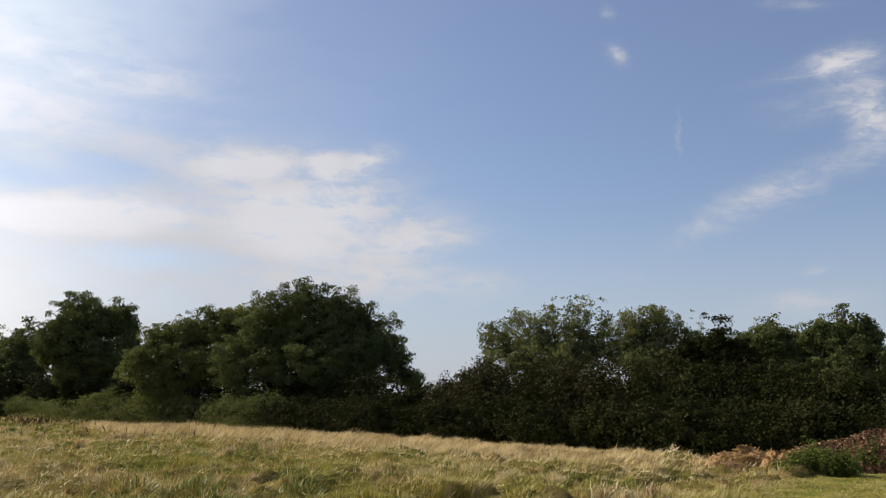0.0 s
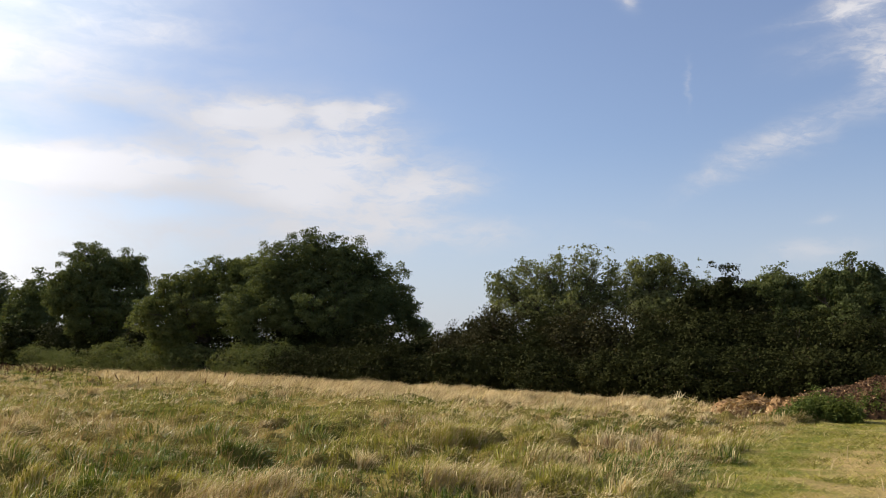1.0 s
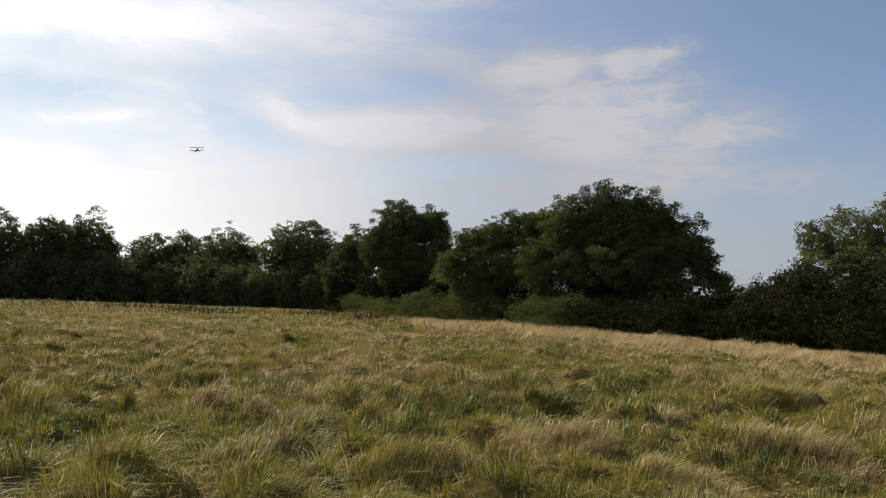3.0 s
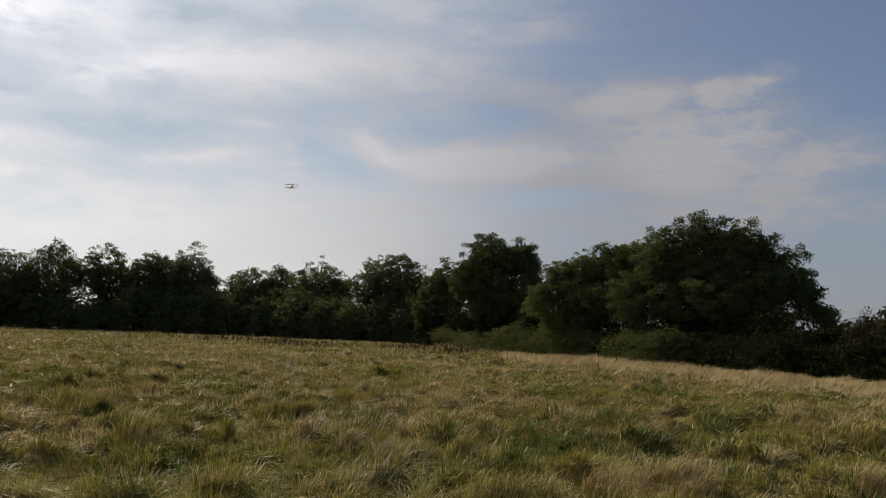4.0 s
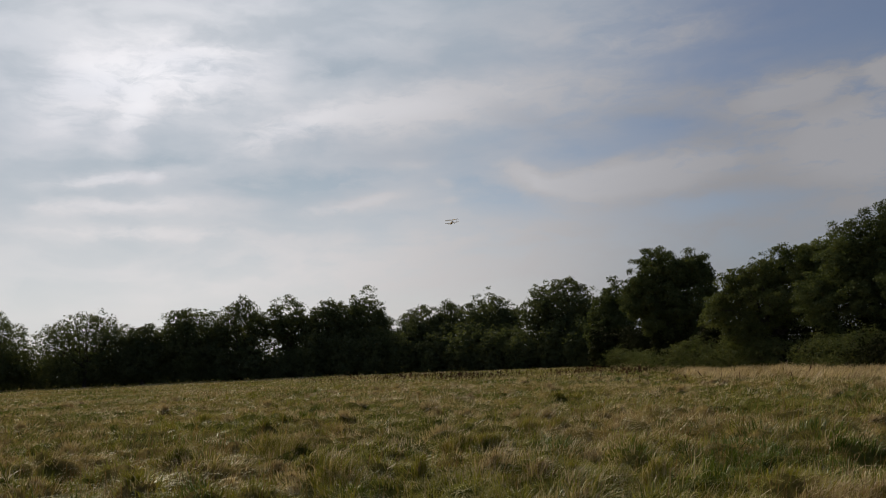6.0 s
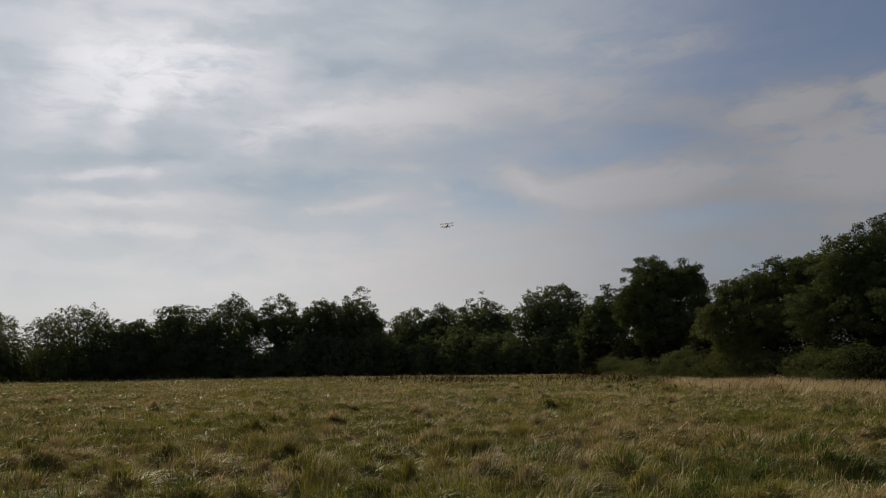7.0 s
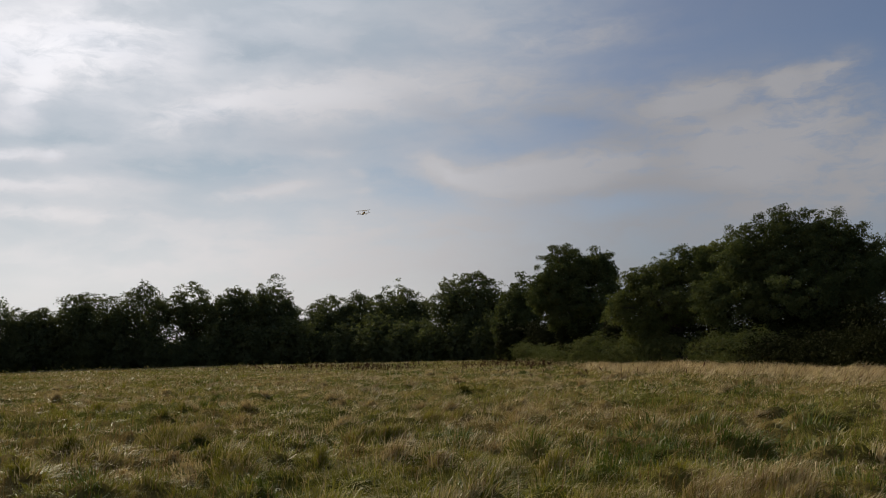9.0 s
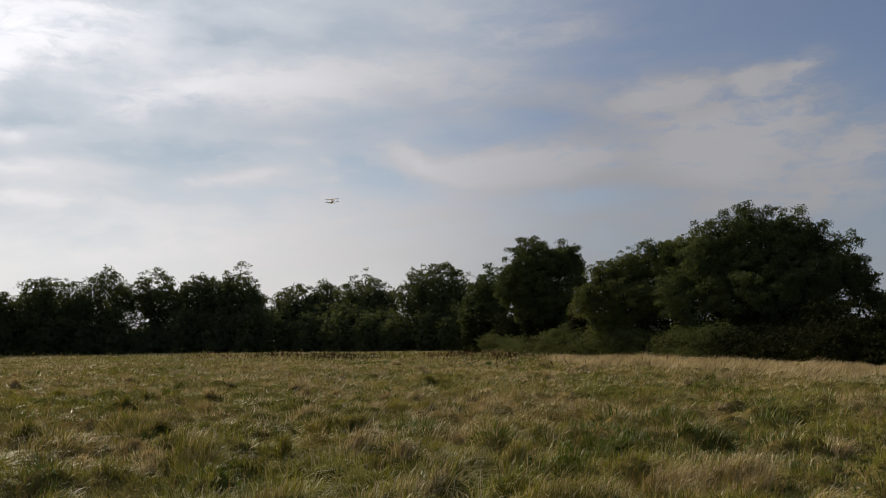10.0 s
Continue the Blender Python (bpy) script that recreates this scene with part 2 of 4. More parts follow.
CUT_STRAW = leafy("cut_straw", (0.40, 0.29, 0.10), (0.62, 0.48, 0.20), translucent=0.15, rough=0.6)
HAY_WISP = leafy("hay_wisp", (0.20, 0.12, 0.055), (0.40, 0.27, 0.13), translucent=0.1, rough=0.8)
BARK = solid("bark", (0.045, 0.036, 0.026), (0.10, 0.085, 0.065), 6.0, 0.9, 0.6)
HEAP_SOIL = solid("heap_soil", (0.024, 0.014, 0.009), (0.060, 0.034, 0.020), 9.0, 0.95, 0.9, 14.0)
CHIP = leafy("wood_chip", (0.050, 0.027, 0.015), (0.180, 0.100, 0.052), dry=(0.40, 0.27, 0.15), dry_part=0.2, translucent=0.0, rough=0.8, patch=1.2)
OLD_HAY = solid("old_hay", (0.14, 0.075, 0.035), (0.36, 0.23, 0.115), 7.0, 0.95, 0.9, 26.0)


def ground_material():
    m, n = material("meadow_soil")
    pos = n.node("ShaderNodeNewGeometry").outputs["Position"]
    green = n.mix(n.smooth(n.noise(pos, 3.0, 6.0, 0.6).outputs[0], 0.3, 0.7), (0.040, 0.048, 0.010), (0.13, 0.13, 0.030))
    straw = n.mix(n.smooth(n.noise(pos, 2.2, 6.0, 0.65).outputs[0], 0.3, 0.7), (0.11, 0.083, 0.028), (0.29, 0.215, 0.083))
    f = n.smooth(n.noise(pos, 0.16, 5.0, 0.6, 0.5).outputs[0], 0.40, 0.62)
    bsdf = n.node("ShaderNodeBsdfPrincipled")
    spread = n.math("ADD", n.math("MULTIPLY", n.noise(pos, 1.1, 4.0, 0.6).outputs[0], 0.65), n.math("MULTIPLY", n.noise(pos, 7.0, 6.0, 0.8).outputs[0], 0.4))
    parched = n.node("ShaderNodeAttribute", attribute_name="parched").outputs["Fac"]
    lawn = n.mix(n.smooth(n.math("MULTIPLY_ADD", parched, 0.24, spread), 0.43, 0.74), (0.125, 0.142, 0.032), (0.35, 0.26, 0.12))
    cut = n.node("ShaderNodeAttribute", attribute_name="cut")
    n.put(bsdf.inputs["Base Color"], n.mix(cut.outputs["Fac"], n.mix(f, green, straw), lawn))
    bsdf.inputs["Roughness"].default_value = 1.0
    bsdf.inputs["Specular IOR Level"].default_value = 0.0
    bp = n.node("ShaderNodeBump")
    bp.inputs["Strength"].default_value, bp.inputs["Distance"].default_value = 1.0, 0.1
    n.put(bp.inputs["Height"], n.noise(pos, 9.0, 5.0, 0.7).outputs[0])
    n.tree.links.new(bp.outputs[0], bsdf.inputs["Normal"])
    n.tree.links.new(bsdf.outputs[0], n.node("ShaderNodeOutputMaterial").inputs[0])
    return m


SOIL = ground_material()


# ---------------------------------------------------------------- tools for building
def lattice(x, y, seed):
    """Smooth value noise in 0..1 on unit cells, for arrays."""
    xi, yi = np.floor(x).astype(np.int64), np.floor(y).astype(np.int64)
    fx, fy = x - xi, y - yi
    fx, fy = fx * fx * (3 - 2 * fx), fy * fy * (3 - 2 * fy)

    def cell(i, j):
        h = (i * 374761393 + j * 668265263 + seed * 974634777) & 0xFFFFFFFF
        h = ((h ^ (h >> 13)) * 1274126177) & 0xFFFFFFFF
        return ((h ^ (h >> 16)) & 0xFFFF) / 65535.0

    top = cell(xi, yi) * (1 - fx) + cell(xi + 1, yi) * fx
    low = cell(xi, yi + 1) * (1 - fx) + cell(xi + 1, yi + 1) * fx
    return top * (1 - fy) + low * fy


def fractal(x, y, size, seed, octaves=3):
    total, amp, norm = 0.0, 1.0, 0.0
    for k in range(octaves):
        total = total + amp * lattice(x / size * 2 ** k + 17.3 * k, y / size * 2 ** k - 9.1 * k, seed + k)
        norm, amp = norm + amp, amp * 0.5
    return total / norm


def cloudy(p, seed):
    """Smooth value noise in 0..1 in space, for arrays of points."""
    i = np.floor(p).astype(np.int64)
    f = p - i
    f = f * f * (3 - 2 * f)
    total = 0.0
    for dx in (0, 1):
        for dy in (0, 1):
            for dz in (0, 1):
                h = ((i[:, 0] + dx) * 374761393 + (i[:, 1] + dy) * 668265263 + (i[:, 2] + dz) * 2147483647 + seed * 974634777) & 0xFFFFFFFF
                h = ((h ^ (h >> 13)) * 1274126177) & 0xFFFFFFFF
                w = (f[:, 0] if dx else 1 - f[:, 0]) * (f[:, 1] if dy else 1 - f[:, 1]) * (f[:, 2] if dz else 1 - f[:, 2])
                total = total + w * (((h ^ (h >> 16)) & 0xFFFF) / 65535.0)
    return total


def mesh_of(name, verts, faces, mat, smooth=False):
    """A mesh from arrays: faces is (n, 3) or (n, 4), or a list of such arrays."""
    groups = faces if isinstance(faces, list) else [faces]
    me = bpy.data.meshes.new(name)
    me.vertices.add(len(verts))
    me.vertices.foreach_set("co", np.ascontiguousarray(verts, np.float32).ravel())
    loops = np.concatenate([np.asarray(g, np.int32).ravel() for g in groups])
    sizes = np.concatenate([np.full(len(g), np.asarray(g).shape[1], np.int32) for g in groups])
    me.loops.add(len(loops))
    me.loops.foreach_set("vertex_index", loops)
    me.polygons.add(len(sizes))
    me.polygons.foreach_set("loop_start", np.concatenate([[0], np.cumsum(sizes)[:-1]]).astype(np.int32))
    if smooth:
        me.polygons.foreach_set("use_smooth", np.ones(len(sizes), bool))
    me.materials.append(mat)
    me.update(calc_edges=True)
    return me


def child(name, me, parent, label=""):
    ob = new(name, me)
    ob.parent = parent
    return tagged(ob, label)


def part(name, bm, mat, parent, label=""):
    me = bpy.data.meshes.new(name)
    bm.to_mesh(me)
    bm.free()
    me.materials.append(mat)
    return child(name, me, parent, label)


def unit(v):
    return v / np.maximum(np.linalg.norm(v, axis=1, keepdims=True), 1e-9)


def leaf_mesh(name, centres, normals, size, mat, rng, longness=1.5):
    """Small three-cornered leaf sprays, one at each centre."""
    n = len(centres)
    nrm = unit(normals + rng.normal(0, 0.75, (n, 3)))
    u = unit(np.cross(nrm, rng.normal(0, 1, (n, 3))))
    v = np.cross(nrm, u)
    s = size[:, None]
    verts = np.stack([centres - u * s * longness * 0.5, centres + u * s * longness * 0.5 + v * s * rng.uniform(-0.3, 0.3, (n, 1)),
                      centres + v * s * rng.uniform(0.6, 1.1, (n, 1)) + u * s * rng.uniform(-0.4, 0.4, (n, 1))], 1).reshape(-1, 3)
    return mesh_of(name, verts, np.arange(n * 3).reshape(n, 3), mat)


def tubes(name, paths, mat, sides=6):
    """Tapered limbs: each path is a list of (point, radius)."""
    verts, faces, base = [], [], 0
    ring = np.linspace(0, 2 * np.pi, sides, endpoint=False)
    for path in paths:
        pts = np.array([p for p, _ in path], float)
        rad = np.array([r for _, r in path], float)
        along = unit(np.gradient(pts, axis=0))
        a = unit(np.cross(along, np.array([0.31, 0.93, 0.17])))
        b = np.cross(along, a)
        for i in range(len(pts)):
            verts.append(pts[i] + rad[i] * (np.cos(ring)[:, None] * a[i] + np.sin(ring)[:, None] * b[i]))
        k = len(pts)
        idx = base + np.arange(k * sides).reshape(k, sides)
        nxt = np.roll(idx, -1, axis=1)
        faces.append(np.stack([idx[:-1], nxt[:-1], nxt[1:], idx[1:]], -1).reshape(-1, 4))
        base += k * sides
    return mesh_of(name, np.concatenate(verts), np.concatenate(faces), mat, True)


def limb(rng, a, b, r0, r1, steps=6, wander=0.09):
    a, b = np.array(a, float), np.array(b, float)
    span = np.linalg.norm(b - a)
    out = []
    for i in range(steps + 1):
        f = i / steps
        p = a + (b - a) * f + rng.normal(0, wander * span * math.sin(math.pi * f) * 0.6 + 1e-6, 3)
        p[2] += 0.10 * span * math.sin(math.pi * f)
        out.append((p, r0 + (r1 - r0) * f))
    return out


def spot(az, d):
    return -d * math.sin(radians(az)), d * math.cos(radians(az))


def crown_of(rng, envelopes, count, clump, gaps, ragged, core):
    """Foliage of a crown: tufts of leaves on and under the skin of some merged ellipsoids.
    Returns the leaves' places, ways out and sizes, and the tufts' centres. gaps: 0 for a closed crown, 1 for an open one."""
    env = np.array(envelopes, float)                       # x, z, half width, half height
    centre = np.stack([env[:, 0], np.zeros(len(env)), env[:, 1]], 1)
    half = np.stack([env[:, 2], env[:, 2] * 0.8, env[:, 3]], 1) + 0.3 * clump
    area = 4 * np.pi * env[:, 2] * (0.8 * env[:, 2] + 2 * env[:, 3]) / 3
    shift = rng.uniform(0, 50, 3)
    want = int(np.clip(area.sum() * (0.75 + 1.1 * gaps) / (np.pi * (0.55 * clump) ** 2), 30, 2600))
    n = want * 12
    pick = rng.choice(len(env), n, p=area / area.sum())
    way = unit(rng.normal(0, 1, (n, 3)))
    shell = rng.random(n) > 0.2 + 0.35 * gaps
    s = np.where(shell, rng.uniform(0.93, 1.0, n), rng.uniform(0.3, 0.9, n) ** 0.6)
    fat = clump * rng.uniform(0.45, 1.0, n)
    room = np.maximum(half[pick].min(axis=1), clump)
    swell = 2 * cloudy(centre[pick] * 0.7 + way * half[pick] / (clump * 2.4) + shift, 4) - 1
    s = s * np.clip(1 - 0.5 * fat / room + ragged * clump / room * (1.3 * swell + rng.uniform(-1.5, 0.25, n)), 0.2, 1.12)
    p = centre[pick] + way * half[pick] * s[:, None]
    q = np.min(np.linalg.norm((p[:, None] - centre) / half, axis=2), axis=1)
    ok = (p[:, 2] > 0.15) & ((q > s - 0.06) | (rng.random(n) < 0.2 + 0.3 * gaps))
    ok &= cloudy(p / (clump * 1.7) + shift, 9) > 0.12 + 0.33 * gaps
    p, way, fat, pick = p[ok][:want], unit(way[ok] / half[pick[ok]])[:want], fat[ok][:want], pick[ok][:want]
    # leaves: each tuft is fuller above than below, with sprigs that stick out of it
    blind = int(count * core * (1 - gaps))
    own = rng.choice(len(p), count - blind, p=fat ** 2 / (fat ** 2).sum())
    u = unit(rng.normal(0, 1, (len(own), 3)) + 0.45 * way[own] + np.array([0, 0, 0.35]))
    knob = cloudy(u * 2.1 + p[own] * 3.0, 6)
    r = fat[own] * rng.uniform(0.05, 1.0, len(own)) ** 0.4 * (0.55 + 0.75 * knob)
    leaf = p[own] + u * r[:, None] * np.array([1, 1, 0.66]) + rng.normal(0, 0.04 * clump, (len(own), 3))
    out = unit(u * 0.8 + way[own] * 0.4 + np.array([0, 0, 0.25]))
    size = rng.uniform(0.55, 1.45, len(own))
    # shaded foliage deep inside, in larger sprays
    b = rng.choice(len(env), blind, p=area / area.sum())
    v = unit(rng.normal(0, 1, (blind, 3)))
    inner = centre[b] + v * half[b] * rng.uniform(0.1, 0.62, (blind, 1)) ** 0.7
    leaf, out, size = np.concatenate([leaf, inner]), np.concatenate([out, v]), np.concatenate([size, np.full(blind, 1.9)])
    above = leaf[:, 2] > 0.04
    return leaf[above], out[above], size[above], p


def tree(name, az, d, envelopes, leaf, label, seed, clump=0.8, count=16000, size=0.10, gaps=0.0, ragged=0.5, category="tree", limbs=14, group="", trunk=0.28, core=0.16):
    """A tree at azimuth az and d metres off. envelopes: azimuth, elevation, half width and half height of its rounded masses, in degrees."""
    rng = np.random.default_rng(seed)
    x, y = spot(az, d)
    root = tagged(new(name), label, category, group)
    root.matrix_world = pose(x, y, 0, 0, 0, az)
    k = d * math.pi / 180
    env = [((az - a) * k, EYE + e * k, w * k, h * k) for a, e, w, h in envelopes]
    places, way, sizes, tufts = crown_of(rng, env, count, clump, gaps, ragged, core)
    child("crown", leaf_mesh("crown", places, way, size * sizes, leaf, rng), root)
    top = max(e[1] + e[3] for e in env)
    fork = np.array((rng.normal(0, 0.2), rng.normal(0, 0.2), top * 0.3))
    paths = [[((0, 0, -0.1), trunk * 1.5), ((0, 0, 0.3), trunk * 1.05), (fork, trunk * 0.8)]]
    for i in rng.permutation(len(tufts))[:limbs]:
        p = tufts[i]
        if p[2] < fork[2]:
            continue
        mid = fork + (p - fork) * 0.6
        paths.append(limb(rng, fork * rng.uniform(0.7, 1.0), mid, trunk * 0.42, trunk * 0.16))
        near = np.argsort(np.linalg.norm(tufts - p, axis=1))[:5 if gaps > 0.3 else 3]
        for j in near:
            paths.append(limb(rng, mid, tufts[j], trunk * 0.15, 0.010, 4))
    child("trunk", tubes("trunk", paths, BARK), root)
    return root


# ---------------------------------------------------------------- the meadow
EDGE_AZ = [-40.0, -30.0, -20.0, -16.0, -10.5, -0.6, 11.8, 21.8, 27.0, 40.6, 51.8, 65.0, 75.0]
EDGE_D = [31.0, 31.0, 32.0, 32.6, 34.5, 39.7, 50.0, 63.0, 104.0, 123.0, 135.0, 151.0, 160.0]


def edge_distance(az):
    """How far off the meadow ends, at the foot of the trees."""
    return np.interp(az, EDGE_AZ, EDGE_D)


def strip(x, y):
    """Metres into the cut strip from its ragged edge; negative in the tall grass."""
    edge = np.interp(y, [0, 8, 10.7, 13.4, 16.6, 21, 24, 40], [-3.5, 0.2, 1.9, 3.6, 5.4, 7.9, 9.6, 18.0])
    return x - edge - (fractal(x, y, 2.5, 71) - 0.5) * 1.8 - (fractal(x, y, 0.7, 77) - 0.5) * 1.2


def mown(x, y):
    """1 on the cut strip, 0 in the tall grass."""
    return np.clip(strip(x, y) / 0.8 + 0.5, 0, 1)


# stands of grass over hollows: place, size, height, share of dry blades
STANDS = [
    (-2.4, 10.3, 0.75, 0.42, 0.75), (-5.4, 10.8, 0.5, 0.32, 0.3), (-3.4, 8.2, 0.6, 0.34, 0.3), (-10.7, 17.1, 0.6, 0.34, 0.3),
    (0.4, 10.8, 0.6, 0.36, 0.7), (2.0, 13.5, 0.7, 0.36, 0.5), (-0.7, 8.9, 0.5, 0.34, 0.6), (-4.4, 15.0, 0.5, 0.3, 0.3),
    (-13.8, 11.9, 0.7, 0.3, 0.3), (-10.1, 13.5, 0.7, 0.32, 0.3), (-6.2, 13.7, 0.6, 0.34, 0.3), (-9.2, 9.0, 0.35, 0.5, 0.3),
    (5.2, 16.4, 0.8, 0.38, 0.3), (1.8, 13.0, 0.5, 0.34, 0.5), (0.3, 17.2, 0.6, 0.36, 0.4), (-14.5, 9.8, 0.5, 0.34, 0.3)]


def domes(x, y, size, seed):
    """Tussock domes on jittered cells: steep-sided humps of many sizes, 0..1."""
    wx, wy = x + 0.35 * size * (fractal(x, y, size * 0.8, seed + 60, 2) - 0.5), y + 0.35 * size * (fractal(x, y, size * 0.8, seed + 70, 2) - 0.5)
    gx, gy = wx / (size * 1.25), wy / size
    ix, iy = np.floor(gx), np.floor(gy)
    best = np.zeros_like(gx)
    for dx in (-1, 0, 1):
        for dy in (-1, 0, 1):
            cx, cy = ix + dx, iy + dy
            jx, jy = lattice(cx, cy, seed), lattice(cx, cy, seed + 1)
            h, s = lattice(cx, cy, seed + 2), 0.28 + 0.42 * lattice(cx, cy, seed + 3)
            d2 = ((gx - cx - jx) ** 2 + (gy - cy - jy) ** 2) / s ** 2
            best = np.maximum(best, (0.25 + 0.75 * h) * np.sqrt(np.clip(1 - d2, 0, 1)))
    return best


def relief(x, y):
    """Tussocky ground, with slow swells under it."""
    r = np.hypot(x, y)
    soft = 1 - 0.86 * mown(x, y)
    small = np.clip(1 - (r - 35) / 50, 0.2, 1)
    h = (domes(x, y, 0.85, 3) * 0.32 + domes(x, y, 0.4, 13) * 0.10 + domes(x, y, 2.3, 43) * 0.12 - 0.22) * small
    for px, py, size, _, _ in STANDS:
        h = h - 0.16 * np.exp(-((x - px) ** 2 + 1.5 * (y - py) ** 2) / (0.55 * size) ** 2)
    return (h + (fractal(x, y, 7.0, 9, 2) - 0.5) * 0.22) * soft * np.clip(1.6 - r / 300, 0, 1)


def make_ground():
    radii = np.concatenate([[0.0], np.linspace(1, 7, 7), np.geomspace(7.3, 26, 130), np.geomspace(26.3, 80, 50), np.geomspace(84, 4500, 24)])
    ang = np.concatenate([np.radians(np.linspace(-70, 38, 400, endpoint=False)), np.radians(np.linspace(38, 290, 50, endpoint=False))])
    rr, aa = np.meshgrid(radii, ang, indexing="ij")
    x, y = rr * np.sin(aa), rr * np.cos(aa)
    verts = np.stack([x, y, relief(x, y)], -1).reshape(-1, 3)
    idx = np.arange(len(radii) * len(ang)).reshape(len(radii), len(ang))
    nxt = np.roll(idx, -1, axis=1)
    faces = np.stack([idx[:-1], idx[1:], nxt[1:], nxt[:-1]], -1).reshape(-1, 4)
    me = mesh_of("ground", verts, faces, SOIL, True)
    me.attributes.new("cut", "FLOAT", "POINT").data.foreach_set("value", np.clip(mown(x, y), 0, 1).astype(np.float32).ravel())
    dried = np.clip((strip(x, y) - 1.2) / 2.5, 0, 1) * np.clip((23 - y) / 6, 0, 1)
    me.attributes.new("parched", "FLOAT", "POINT").data.foreach_set("value", dried.astype(np.float32).ravel())
    tagged(new("ground", me), "uneven meadow ground of grass, moss and straw litter", "ground", kind="structure")


make_ground()


def blades(name, x, y, height, width, lean_x, lean_y, mat, label, rng, category="grass", bent=None):
    """Grass blades: bent ones have a root, a bend and a tip; the far ones are plain slivers."""
    n = len(x)
    bent = np.ones(n, bool) if bent is None else bent
    z = relief(x, y) - 0.02
    turn = rng.uniform(0, np.pi, n)
    sx, sy = np.cos(turn) * width * 0.5, np.sin(turn) * width * 0.5
    bend = rng.uniform(0.45, 0.75, n)
    part_way = rng.uniform(0.15, 0.45, n)
    tx, ty = x + lean_x, y + lean_y
    tz = z + height * np.clip(1 - 0.2 * (lean_x ** 2 + lean_y ** 2) / np.maximum(height, 0.05) ** 2, 0.4, 1)
    mx, my, mz = x + lean_x * part_way, y + lean_y * part_way, z + np.minimum(height * bend, (tz - z) * 0.95)
    full = np.stack([
        np.stack([x - sx, y - sy, z], 1), np.stack([x + sx, y + sy, z], 1),
        np.stack([mx + sx * 0.8, my + sy * 0.8, mz], 1), np.stack([mx - sx * 0.8, my - sy * 0.8, mz], 1),
        np.stack([tx, ty, tz], 1)], 1)
    near, away = full[bent].reshape(-1, 3), full[~bent][:, [0, 1, 4]].reshape(-1, 3)
    a = np.arange(int(bent.sum()))[:, None] * 5
    faces = [a + np.array([[0, 1, 2, 3]]), a + np.array([[3, 2, 4]])]
    if len(away):
        faces.append(len(near) + np.arange(len(away)).reshape(-1, 3))
    me = mesh_of(name, np.concatenate([near, away]), faces, mat)
    return tagged(new(name, me), label, category, kind="stuff")


def scatter(rng, n, near, far, power, az0=-35.0, az1=69.0):
    """Points over the seen sector; the larger power, the denser near by."""
    u = rng.random(n)
    p = 2 - power
    r = (near ** p + u * (far ** p - near ** p)) ** (1 / p)
    a = np.radians(rng.uniform(az0, az1, n))
    return -r * np.sin(a), r * np.cos(a), r, np.degrees(a)


def straw_share(x, y):
    """How much of the grass has dried, 0 to 1."""
    az = np.degrees(np.arctan2(-x, y))
    r = np.hypot(x, y)
    rim = np.clip(1 - (edge_distance(az) - r) / np.where(az < 24, 13.0, 9.0), 0, 1)
    return np.clip(0.25 + 0.19 * np.clip((az - 15) / 25, 0, 1) + 1.5 * (fractal(x, y, 4.5, 31) - 0.5) + 0.7 * (fractal(x, y, 14, 37) - 0.5) + 0.95 * rim, 0.03, 0.97)


# straw that lies flat, in small mats: place and half width
MATS = [(-0.6, 11.0, 0.30), (1.7, 10.8, 0.34), (0.9, 8.7, 0.42), (2.1, 8.7, 0.5), (-5.0, 10.8, 0.36), (-4.4, 11.2, 0.24), (0.2, 9.6, 0.25), (-8.6, 12.4, 0.3)]


